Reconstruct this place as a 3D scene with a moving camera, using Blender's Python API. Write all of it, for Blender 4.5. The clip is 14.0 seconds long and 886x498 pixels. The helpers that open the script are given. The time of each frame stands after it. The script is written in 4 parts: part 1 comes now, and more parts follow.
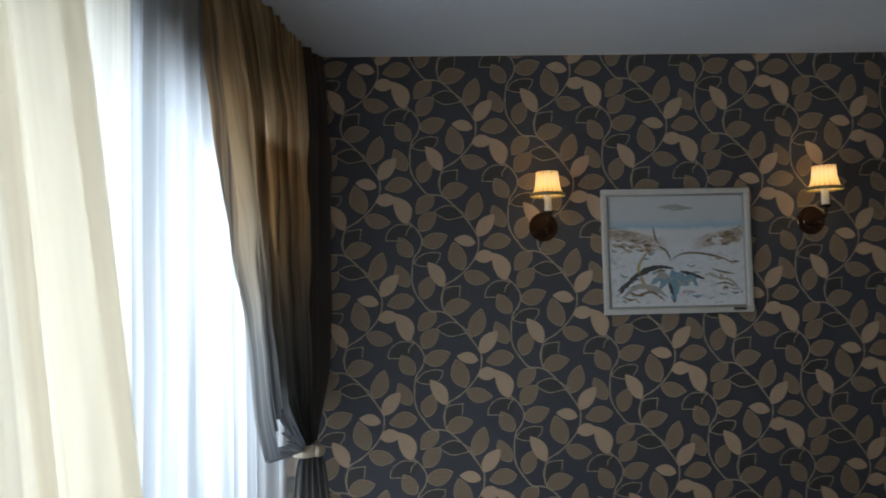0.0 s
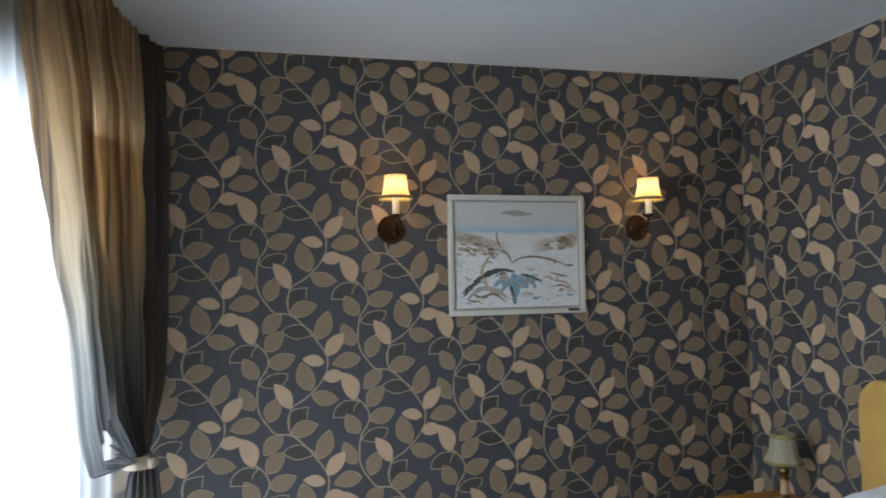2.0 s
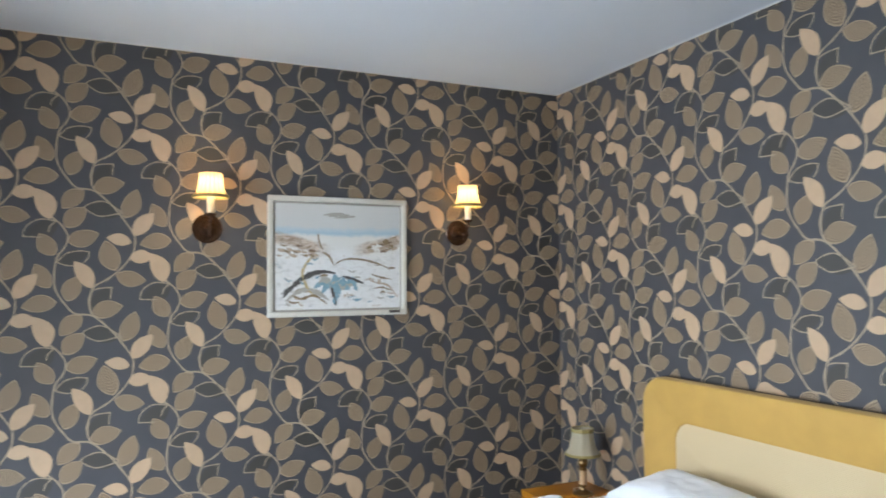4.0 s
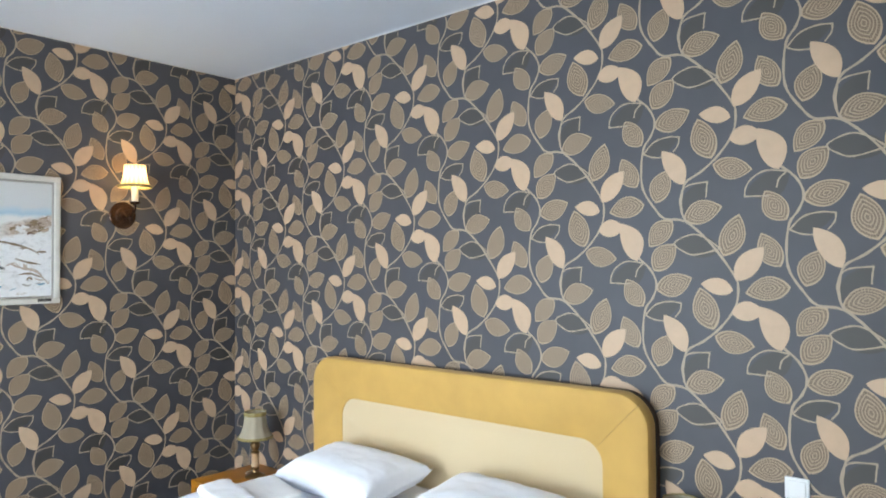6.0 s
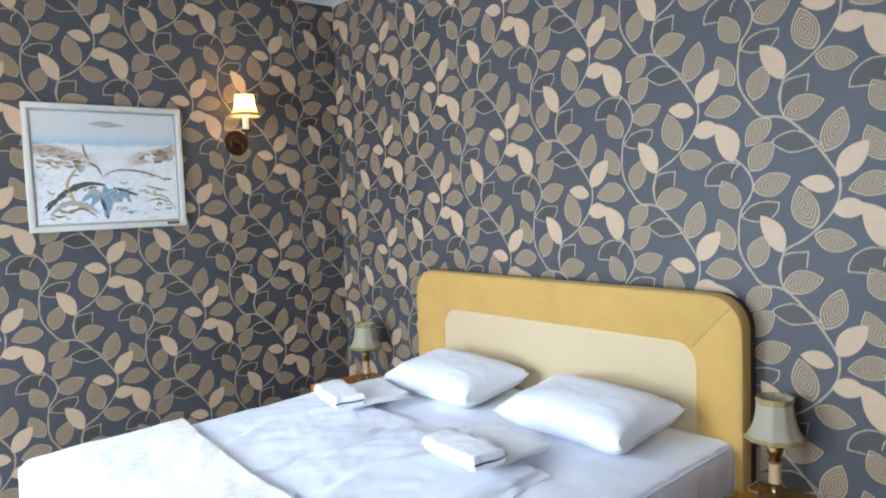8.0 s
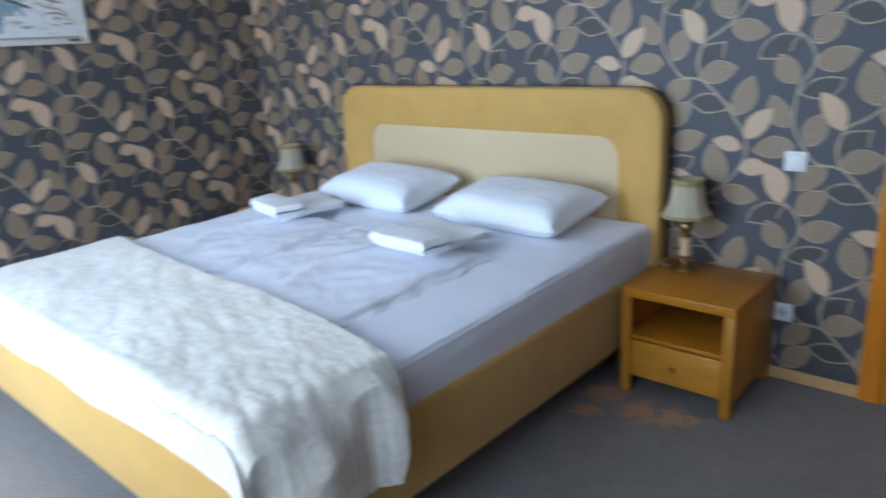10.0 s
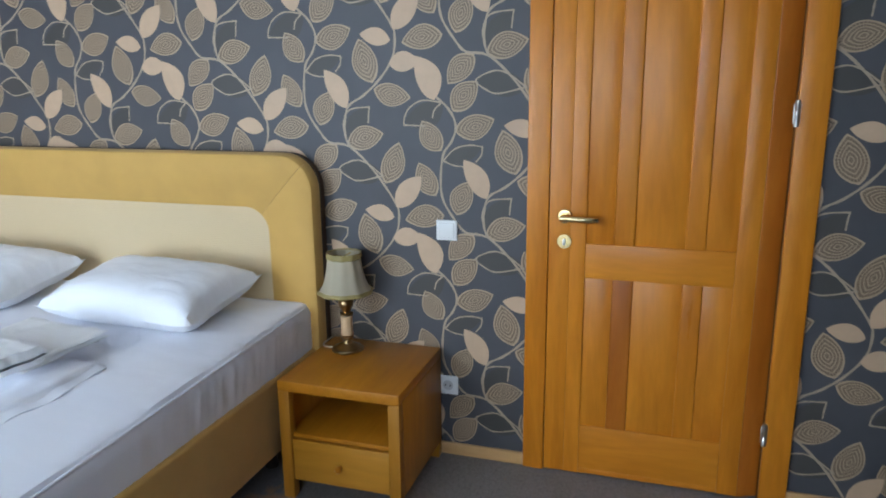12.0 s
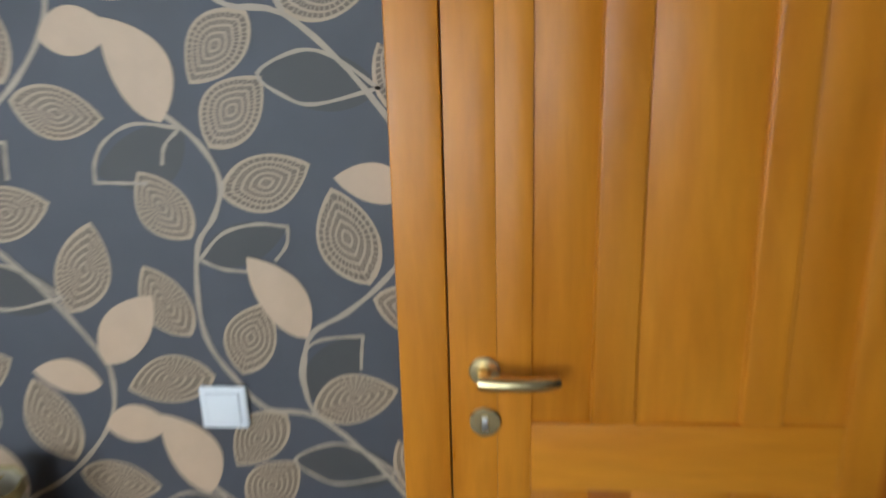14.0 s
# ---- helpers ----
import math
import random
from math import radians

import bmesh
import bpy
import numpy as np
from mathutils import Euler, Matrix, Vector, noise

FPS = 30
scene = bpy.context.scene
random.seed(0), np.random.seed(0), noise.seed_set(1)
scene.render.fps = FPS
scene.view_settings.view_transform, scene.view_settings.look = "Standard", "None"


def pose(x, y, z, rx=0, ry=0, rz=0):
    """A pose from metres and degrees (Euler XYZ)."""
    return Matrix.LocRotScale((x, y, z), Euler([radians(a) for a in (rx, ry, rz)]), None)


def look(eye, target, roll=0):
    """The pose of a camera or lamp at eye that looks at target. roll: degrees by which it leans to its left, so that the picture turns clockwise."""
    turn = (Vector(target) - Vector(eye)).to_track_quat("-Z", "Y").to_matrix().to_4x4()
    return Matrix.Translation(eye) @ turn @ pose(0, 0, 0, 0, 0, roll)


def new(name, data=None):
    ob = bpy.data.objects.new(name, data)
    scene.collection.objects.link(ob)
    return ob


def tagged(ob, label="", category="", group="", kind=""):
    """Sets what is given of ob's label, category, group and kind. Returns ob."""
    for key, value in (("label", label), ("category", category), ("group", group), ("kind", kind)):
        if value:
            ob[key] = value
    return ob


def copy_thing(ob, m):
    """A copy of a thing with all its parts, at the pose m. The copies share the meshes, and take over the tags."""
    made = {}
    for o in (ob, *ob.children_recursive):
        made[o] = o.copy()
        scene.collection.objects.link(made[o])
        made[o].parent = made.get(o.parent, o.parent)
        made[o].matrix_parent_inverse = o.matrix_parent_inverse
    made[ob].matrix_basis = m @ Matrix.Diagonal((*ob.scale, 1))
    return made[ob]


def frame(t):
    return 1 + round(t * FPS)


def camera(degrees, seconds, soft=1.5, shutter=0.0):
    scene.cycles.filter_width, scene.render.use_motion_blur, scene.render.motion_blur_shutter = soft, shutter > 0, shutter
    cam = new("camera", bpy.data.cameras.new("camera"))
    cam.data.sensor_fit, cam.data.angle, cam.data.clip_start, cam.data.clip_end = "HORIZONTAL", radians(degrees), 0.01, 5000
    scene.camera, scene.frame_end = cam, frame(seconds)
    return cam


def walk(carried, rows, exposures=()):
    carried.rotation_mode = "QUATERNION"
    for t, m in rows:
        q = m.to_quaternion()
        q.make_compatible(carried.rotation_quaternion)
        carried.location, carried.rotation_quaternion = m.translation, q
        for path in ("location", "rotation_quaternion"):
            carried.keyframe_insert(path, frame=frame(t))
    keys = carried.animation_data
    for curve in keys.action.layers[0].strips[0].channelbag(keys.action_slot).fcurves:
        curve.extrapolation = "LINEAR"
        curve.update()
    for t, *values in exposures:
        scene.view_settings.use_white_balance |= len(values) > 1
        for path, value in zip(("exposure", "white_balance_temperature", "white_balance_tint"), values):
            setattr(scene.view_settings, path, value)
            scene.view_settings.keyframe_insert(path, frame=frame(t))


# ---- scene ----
cam = camera(63.9, 14.0, soft=1.8, shutter=0.5)
EXPOSURES = [(0.0, -1.72, 6150, 10), (2.2, -0.7, 6250, 10), (4.3, 0.2, 6350, 10), (5.2, 0.4, 6300, 10), (7.7, 0.4, 5950, 10), (9.8, -0.2, 5400, 10), (11.5, -0.08, 5750, 10), (14.0, 0.04, 6150, 10)]
PATH = [
    (0, (3.891, -2.992, 1.713), (1.895, -2.91, 1.81), -1.3),
    (0.5, (3.892, -2.988, 1.718), (1.903, -2.797, 1.812), -1.3),
    (1, (3.897, -2.972, 1.703), (1.921, -2.682, 1.803), -1.6),
    (1.5, (3.899, -2.981, 1.733), (1.937, -2.599, 1.816), -1.2),
    (2, (3.907, -2.959, 1.728), (1.969, -2.473, 1.814), -1.1),
    (4.3, (4.084, -2.653, 1.731), (2.304, -1.743, 1.81), 0.0),
    (4.5, (4.111, -2.614, 1.73), (2.363, -1.643, 1.805), 0.3),
    (5, (4.168, -2.563, 1.711), (2.542, -1.401, 1.789), 1.5),
    (5.5, (4.179, -2.59, 1.692), (2.79, -1.154, 1.793), 1.1),
    (6, (4.163, -2.721, 1.713), (2.864, -1.201, 1.76), -0.3),
    (6.5, (4.184, -2.779, 1.679), (2.892, -1.253, 1.637), -0.2),
    (7, (4.211, -2.775, 1.649), (2.892, -1.273, 1.57), -1.0),
    (7.5, (4.259, -2.739, 1.65), (2.817, -1.356, 1.577), -1.2),
    (7.7, (4.283, -2.734, 1.645), (2.781, -1.418, 1.552), -1.5),
    (9.8, (4.278, -2.94, 1.464), (2.88, -1.619, 0.916), -3.6),
    (10, (4.261, -2.949, 1.454), (2.979, -1.525, 0.882), -3.0),
    (10.5, (4.295, -2.925, 1.444), (3.307, -1.295, 0.838), -2.2),
    (11, (4.307, -2.862, 1.427), (3.6, -1.089, 0.832), -1.0),
    (11.3, (4.281, -2.812, 1.428), (3.686, -0.984, 0.875), -0.4),
    (11.5, (4.281, -2.76, 1.439), (3.71, -0.918, 0.91), -0.7),
    (12, (4.252, -2.501, 1.471), (3.661, -0.647, 1.009), -0.6),
    (12.5, (4.186, -2.261, 1.484), (3.664, -0.404, 0.957), 1.0),
    (13, (4.016, -1.913, 1.496), (3.733, 0.0, 0.984), -0.4),
    (13.5, (3.941, -1.528, 1.536), (3.836, 0.374, 0.928), -0.5),
    (14, (3.933, -1.063, 1.507), (3.788, 0.852, 0.949), -1.7),
]
walk(cam, [(t, look(e, a, r)) for t, e, a, r in PATH], exposures=EXPOSURES)

# ---- world and light ----
world = bpy.data.worlds.new("sky"); scene.world = world; world.use_nodes = True
wt = world.node_tree
sky = wt.nodes.new("ShaderNodeTexSky"); sky.sky_type = "NISHITA"; sky.sun_disc = False
sky.sun_elevation, sky.sun_rotation = radians(45), radians(188)
wt.links.new(sky.outputs[0], wt.nodes["Background"].inputs[0]); wt.nodes["Background"].inputs[1].default_value = 0.1
sun = new("sun", bpy.data.lights.new("sun", "SUN")); sun.data.energy, sun.data.angle, sun.data.color = 1.0, radians(10), (1, 0.95, 0.88)
sun.matrix_world = look((2.4, -9.0, 7.2), (1.6, -3.0, 1.2))
WINDOW_W, WARM_W = 425, 1.9
# first lamp stands in for the sky, second fills through an added window
for lamp_x, lamp_w, share in ((1.7, 3.1, 1.0), (3.85, 1.0, 0.15)):
    sky_lamp = new("window_light", bpy.data.lights.new("window_light", "AREA"))
    sky_lamp.data.shape, sky_lamp.data.size, sky_lamp.data.size_y = "RECTANGLE", lamp_w, 2.4
    sky_lamp.data.spread = radians(130)
    sky_lamp.data.energy, sky_lamp.data.color = WINDOW_W * share, (0.765, 0.89, 1.0)
    sky_lamp.matrix_world = look((lamp_x, -4.58, 1.85), (lamp_x, -3.58, 1.49))

ROOM_X, ROOM_Y, CEIL = 5.75, -3.88, 2.98


# ---- materials ----
def shader(name, rough=0.6, metal=0.0):
    m = bpy.data.materials.new(name); m.use_nodes = True
    nt = m.node_tree; b = nt.nodes["Principled BSDF"]
    b.inputs["Roughness"].default_value, b.inputs["Metallic"].default_value = rough, metal
    return m, nt, b


def node(nt, kind, **values):
    n = nt.nodes.new("ShaderNode" + kind)
    for k, v in values.items():
        n.inputs[k].default_value = v
    return n


def mix(nt, fac, a, b, blend="MIX"):
    n = nt.nodes.new("ShaderNodeMix"); n.data_type = "RGBA"; n.blend_type = blend
    for socket, v in ((n.inputs[0], fac), (n.inputs[6], a), (n.inputs[7], b)):
        if hasattr(v, "links"):
            nt.links.new(v, socket)
        else:
            socket.default_value = (*v, 1) if isinstance(v, tuple) else v
    return n.outputs[2]


def ramp(nt, value, *stops):
    n = nt.nodes.new("ShaderNodeValToRGB"); e = n.color_ramp.elements
    while len(e) < len(stops):
        e.new(0.5)
    for el, (p, c) in zip(e, stops):
        el.position, el.color = p, (*c, 1) if isinstance(c, tuple) else (c, c, c, 1)
    nt.links.new(value, n.inputs[0])
    return n.outputs[0]


def noisy(nt, scale, detail=4.0, stretch=None, rough=0.55, distort=0.0, coord="Object"):
    tc = nt.nodes.new("ShaderNodeTexCoord"); n = node(nt, "TexNoise", Scale=scale, Detail=detail, Roughness=rough, Distortion=distort)
    src = tc.outputs[coord]
    if stretch:
        mp = nt.nodes.new("ShaderNodeMapping"); mp.inputs["Scale"].default_value = stretch
        nt.links.new(src, mp.inputs[0]); src = mp.outputs[0]
    nt.links.new(src, n.inputs["Vector"])
    return n.outputs[0]


def bump(nt, b, height, strength=0.3, distance=0.002):
    n = node(nt, "Bump", Strength=strength, Distance=distance)
    nt.links.new(height, n.inputs["Height"]); nt.links.new(n.outputs[0], b.inputs["Normal"])


def plain(name, colour, rough=0.5, metal=0.0, vary=0.12, scale=9.0, grain=220.0, relief=0.15, distance=0.001):
    m, nt, b = shader(name, rough, metal)
    dark = tuple(c * (1 - vary) for c in colour); light = tuple(min(1, c * (1 + vary)) for c in colour)
    nt.links.new(mix(nt, noisy(nt, scale), dark, light), b.inputs["Base Color"])
    bump(nt, b, noisy(nt, grain, 2.0), relief, distance)
    return m


def wood(name, dark, light, stretch, rough=0.32):
    m, nt, b = shader(name, rough)
    grain = noisy(nt, 1.0, 6.0, stretch, 0.6, 0.6)
    fine = noisy(nt, 1.0, 2.0, tuple(s * 5 for s in stretch))
    base = ramp(nt, grain, (0.28, dark), (0.72, light))
    info = nt.nodes.new("ShaderNodeObjectInfo")
    tone = ramp(nt, info.outputs["Random"], (0.0, 0.84), (0.15, 0.98), (1.0, 1.05))
    c2 = mix(nt, 1.0, base, tone, "MULTIPLY")
    c3 = mix(nt, 0.22, c2, ramp(nt, fine, (0.3, 0.55), (0.7, 1.0)), "MULTIPLY")
    nt.links.new(c3, b.inputs["Base Color"])
    nt.links.new(ramp(nt, grain, (0.2, rough - 0.05), (0.8, rough + 0.1)), b.inputs["Roughness"])
    b.inputs["Coat Weight"].default_value, b.inputs["Coat Roughness"].default_value = 0.06, 0.25
    b.inputs["Specular IOR Level"].default_value = 0.35
    bump(nt, b, fine, 0.08, 0.001)
    return m


def cloth(name, colour, see_through=0.0, glow=0.0, weave=900.0, vary=0.06, rough=0.85, relief=0.25, creases=0.0, streaks=None, ribs=0.0):
    m, nt, b = shader(name, rough)
    b.inputs["Sheen Weight"].default_value = 0.15
    dark = tuple(c * (1 - vary) for c in colour)
    col = mix(nt, noisy(nt, 6.0, 3.0), dark, colour)
    if streaks:
        # upright streaks put the pleats' dimmer bands of light into the colour
        col = mix(nt, 1.0, col, ramp(nt, noisy(nt, 1.0, 3.0, (streaks[0], 0.7, 1), 0.55, 0.0, "UV"), (0.3, streaks[1]), (0.62, 1.0)), "MULTIPLY")
    nt.links.new(col, b.inputs["Base Color"])
    bump(nt, b, noisy(nt, weave, 1.0), relief, 0.0006)
    if creases:
        # long soft folds at two sizes under the weave
        fold = mix(nt, 0.4, noisy(nt, 3.0, 2.0, (1.0, 0.4, 1.0), 0.45, 1.6), noisy(nt, 8.0, 2.0, (0.5, 1.2, 1.0), 0.5, 1.0))
        low = node(nt, "Bump", Strength=creases, Distance=0.05); nt.links.new(fold, low.inputs["Height"])
        nt.links.new(low.outputs[0], b.inputs["Normal"].links[0].from_node.inputs["Normal"])
    if ribs:
        # level woven ribs
        wv = node(nt, "TexWave", Scale=ribs, Distortion=0.4); wv.bands_direction = "Z"
        tc = nt.nodes.new("ShaderNodeTexCoord"); nt.links.new(tc.outputs["Object"], wv.inputs["Vector"])
        low = node(nt, "Bump", Strength=0.35, Distance=0.002); nt.links.new(wv.outputs["Fac"], low.inputs["Height"])
        nt.links.new(low.outputs[0], b.inputs["Normal"].links[0].from_node.inputs["Normal"])
    out = nt.nodes["Material Output"]; last = b.outputs[0]
    if glow:
        tr = nt.nodes.new("ShaderNodeBsdfTranslucent"); nt.links.new(col, tr.inputs[0])
        mx = node(nt, "MixShader", Fac=glow); nt.links.new(last, mx.inputs[1]); nt.links.new(tr.outputs[0], mx.inputs[2]); last = mx.outputs[0]
    if see_through:
        tp = nt.nodes.new("ShaderNodeBsdfTransparent"); tp.inputs[0].default_value = (*[0.5 + 0.5 * c for c in colour], 1)
        mx = node(nt, "MixShader", Fac=see_through); nt.links.new(last, mx.inputs[1]); nt.links.new(tp.outputs[0], mx.inputs[2]); last = mx.outputs[0]
    nt.links.new(last, out.inputs[0])
    return m


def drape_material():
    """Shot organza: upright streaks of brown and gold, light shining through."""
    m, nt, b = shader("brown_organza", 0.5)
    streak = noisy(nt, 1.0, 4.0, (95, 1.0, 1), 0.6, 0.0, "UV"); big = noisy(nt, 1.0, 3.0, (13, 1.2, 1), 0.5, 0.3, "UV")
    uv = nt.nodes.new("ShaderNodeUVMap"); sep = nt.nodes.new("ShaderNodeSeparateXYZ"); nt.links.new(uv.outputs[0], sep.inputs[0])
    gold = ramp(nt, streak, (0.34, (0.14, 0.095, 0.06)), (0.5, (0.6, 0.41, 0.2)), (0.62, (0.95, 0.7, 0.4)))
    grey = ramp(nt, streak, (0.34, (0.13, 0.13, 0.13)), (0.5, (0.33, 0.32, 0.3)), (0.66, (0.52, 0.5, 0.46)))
    # gold to grey to slate: fading backlight put into the colour down the drape
    backlit = mix(nt, ramp(nt, sep.outputs[1], (0.3, 0.0), (0.72, 1.0)), gold, grey)
    backlit = mix(nt, ramp(nt, sep.outputs[1], (0.68, 0.0), (0.93, 1.0)), backlit, ramp(nt, streak, (0.34, (0.04, 0.042, 0.05)), (0.66, (0.22, 0.225, 0.24))))
    col = mix(nt, 0.75, backlit, ramp(nt, big, (0.32, 0.58), (0.6, 1.0)), "MULTIPLY")
    nt.links.new(col, b.inputs["Base Color"]); b.inputs["Sheen Weight"].default_value = 0.3
    bump(nt, b, streak, 0.2, 0.003)
    tr = nt.nodes.new("ShaderNodeBsdfTranslucent"); nt.links.new(col, tr.inputs[0])
    m1 = node(nt, "MixShader", Fac=0.68); nt.links.new(b.outputs[0], m1.inputs[1]); nt.links.new(tr.outputs[0], m1.inputs[2])
    tp = nt.nodes.new("ShaderNodeBsdfTransparent"); tp.inputs[0].default_value = (0.75, 0.62, 0.45, 1)
    m2 = node(nt, "MixShader", Fac=0.05); nt.links.new(m1.outputs[0], m2.inputs[1]); nt.links.new(tp.outputs[0], m2.inputs[2])
    nt.links.new(m2.outputs[0], nt.nodes["Material Output"].inputs[0])
    return m


def leaf_print(name, ground, line, rings=3.4, hatch=26.0):
    """Printed leaf: rings that follow the outline, crossed by fine stitches, in UV (0 spine .. 1 edge, along)."""
    m, nt, b = shader(name, 0.5)
    uv = nt.nodes.new("ShaderNodeUVMap"); sep = nt.nodes.new("ShaderNodeSeparateXYZ"); nt.links.new(uv.outputs[0], sep.inputs[0])
    def wave(socket, freq, sharp):
        mul = nt.nodes.new("ShaderNodeMath"); mul.operation = "MULTIPLY"; mul.inputs[1].default_value = freq * 2 * math.pi
        nt.links.new(socket, mul.inputs[0])
        add = nt.nodes.new("ShaderNodeMath"); add.operation = "ADD"; nt.links.new(mul.outputs[0], add.inputs[0])
        wob = nt.nodes.new("ShaderNodeMath"); wob.operation = "MULTIPLY"; wob.inputs[1].default_value = 2.0
        nt.links.new(noisy(nt, 60.0, 2.0), wob.inputs[0]); nt.links.new(wob.outputs[0], add.inputs[1])
        s = nt.nodes.new("ShaderNodeMath"); s.operation = "COSINE"; nt.links.new(add.outputs[0], s.inputs[0])
        return ramp(nt, s.outputs[0], (0.0, 0.0), (sharp, 1.0))
    def calc(op, *values):
        n = nt.nodes.new("ShaderNodeMath"); n.operation = op
        for socket, v in zip(n.inputs, values):
            if hasattr(v, "links"):
                nt.links.new(v, socket)
            else:
                socket.default_value = v
        return n.outputs[0]
    # nested lens outlines shrinking to the middle, crossed by radial stitches
    along = calc("MULTIPLY_ADD", sep.outputs[1], 2.0, -1.0); along2 = calc("MULTIPLY", along, along)
    across = calc("MULTIPLY", sep.outputs[0], calc("SUBTRACT", 1.0, along2))
    root = calc("SQRT", calc("MULTIPLY_ADD", across, across, calc("MULTIPLY", along2, 4.0)))
    reach = calc("MULTIPLY", calc("ADD", across, root), 0.5)
    ring = wave(reach, rings, 0.9)
    stitch = wave(calc("ARCTAN2", across, along), hatch, 0.9)
    edge = ramp(nt, reach, (0.9, 0.0), (0.93, 1.0))
    half = mix(nt, 0.85, ring, mix(nt, 1.0, stitch, (0.8, 0.8, 0.8), "MULTIPLY"), "LIGHTEN")
    body = mix(nt, half, ground, line)
    nt.links.new(mix(nt, edge, body, tuple(c * 1.05 for c in line)), b.inputs["Base Color"])
    bump(nt, b, ring, 0.3, 0.0008)
    return m


M_WALLPAPER = plain("wallpaper_ground", (0.071, 0.0725, 0.084), 0.55, vary=0.16, scale=8.0, grain=700.0, relief=0.2)
M_LEAF_CREAM = plain("print_cream", (0.555, 0.39, 0.258), 0.5, vary=0.12, scale=22.0, grain=300.0, relief=0.2)
M_LEAF_RINGS = leaf_print("print_rings", (0.145, 0.105, 0.069), (0.42, 0.305, 0.2), 5.2, 6.0)
M_LEAF_DARK = plain("print_dark", (0.066, 0.062, 0.058), 0.55, vary=0.1)
M_STEM = plain("print_stem", (0.4, 0.31, 0.225), 0.5, vary=0.12, scale=40.0)
M_PAINT = plain("ceiling_paint", (0.7, 0.755, 0.84), 0.8, vary=0.02, scale=2.0, grain=120.0, relief=0.1)
M_TRIM_WHITE = plain("white_bead", (0.8, 0.8, 0.79), 0.6, vary=0.03)
M_WALL_PLAIN = plain("plain_paint", (0.62, 0.58, 0.5), 0.8, vary=0.03)
M_DOOR_V = wood("door_wood_upright", (0.52, 0.168, 0.008), (0.71, 0.268, 0.02), (11, 11, 1.6), 0.3)
M_DOOR_H = wood("door_wood_level", (0.54, 0.175, 0.009), (0.73, 0.283, 0.022), (1.6, 11, 11), 0.3)
# reddish wood of one mullion, also the dimmed closing stave
M_DOOR_RED_DIM = wood("door_wood_reddish_dim", (0.36, 0.1, 0.008), (0.5, 0.16, 0.016), (11, 11, 1.6), 0.3)
M_PINE = wood("pine_baseboard", (0.52, 0.3, 0.12), (0.72, 0.45, 0.2), (1.5, 14, 14), 0.45)
M_PINE_Y = wood("pine_baseboard_along", (0.52, 0.3, 0.12), (0.72, 0.45, 0.2), (14, 1.5, 14), 0.45)
M_BEECH = wood("stained_beech", (0.42, 0.15, 0.006), (0.58, 0.235, 0.014), (9, 1.3, 9), 0.34)
M_BEECH_V = wood("stained_beech_upright", (0.41, 0.165, 0.01), (0.56, 0.255, 0.028), (10, 10, 1.3), 0.36)
M_BEECH_X = wood("stained_beech_level", (0.47, 0.2, 0.014), (0.62, 0.3, 0.035), (1.3, 10, 10), 0.36)
M_VELOUR = cloth("yellow_velour", (0.66, 0.4, 0.1), vary=0.26, weave=500.0, rough=0.7)
M_PANEL = cloth("beige_ribbed_fabric", (0.66, 0.52, 0.32), vary=0.04, weave=260.0, rough=0.75, relief=0.5, ribs=42.0)
M_BACKING = plain("dark_backing", (0.085, 0.05, 0.03), 0.75)
M_GAPWOOD = plain("shaded_wood", (0.16, 0.06, 0.008), 0.7)
M_PIPING = plain("dark_piping", (0.06, 0.04, 0.025), 0.7)
M_SHEET = cloth("white_sheet", (0.86, 0.88, 0.97), vary=0.03, weave=700.0, creases=0.12)
M_PILLOW = cloth("white_pillowcase", (0.88, 0.905, 0.97), vary=0.02, weave=700.0, creases=0.3)
M_TOWEL = cloth("white_terry", (0.92, 0.935, 0.97), vary=0.03, weave=420.0, relief=0.9, creases=0.3)
M_WHITE_PLASTIC = plain("white_plastic", (0.82, 0.83, 0.83), 0.3, vary=0.01, relief=0.02)
M_RECESS_SHADE = plain("recess_shade_grey", (0.58, 0.58, 0.58), 0.45, vary=0.03, relief=0.03)
M_BRASS = plain("satin_brass", (0.86, 0.69, 0.35), 0.27, 1.0, vary=0.06, relief=0.05)
M_BRONZE = plain("dark_bronze", (0.085, 0.043, 0.024), 0.26, 0.7, vary=0.25, scale=20.0, relief=0.1)
M_CANDLE = plain("white_candle", (0.84, 0.79, 0.68), 0.4, vary=0.04, relief=0.03)
M_STEEL = plain("steel", (0.65, 0.64, 0.62), 0.4, 1.0, vary=0.05, relief=0.05)
M_IVORY = plain("ivory_ceramic", (0.72, 0.62, 0.46), 0.3, vary=0.08, scale=30.0, relief=0.05)
M_LINEN = cloth("lampshade_linen", (0.66, 0.59, 0.44), glow=0.3, vary=0.28, weave=350.0)
M_TRIM = plain("gold_braid", (0.34, 0.27, 0.1), 0.55, vary=0.3, scale=150.0, relief=0.6, distance=0.002)
M_DARKGAP = plain("dark_gap", (0.02, 0.012, 0.008), 0.8)
M_FRAME = plain("white_silver_frame", (0.7, 0.68, 0.62), 0.35, 0.15, vary=0.1, scale=25.0, relief=0.15)
M_FRAME_IN = plain("grey_slip", (0.42, 0.4, 0.36), 0.5, vary=0.1)
M_PVC = plain("window_white", (0.8, 0.8, 0.8), 0.35, vary=0.01)
M_SHEER = cloth("white_voile", (0.84, 0.84, 0.84), see_through=0.4, glow=0.8, vary=0.03, weave=900.0, streaks=(42, 0.4))
M_CREAM_CURTAIN = cloth("cream_organza", (0.95, 0.865, 0.71), see_through=0.25, glow=0.72, streaks=(15, 0.62), vary=0.06, weave=900.0)
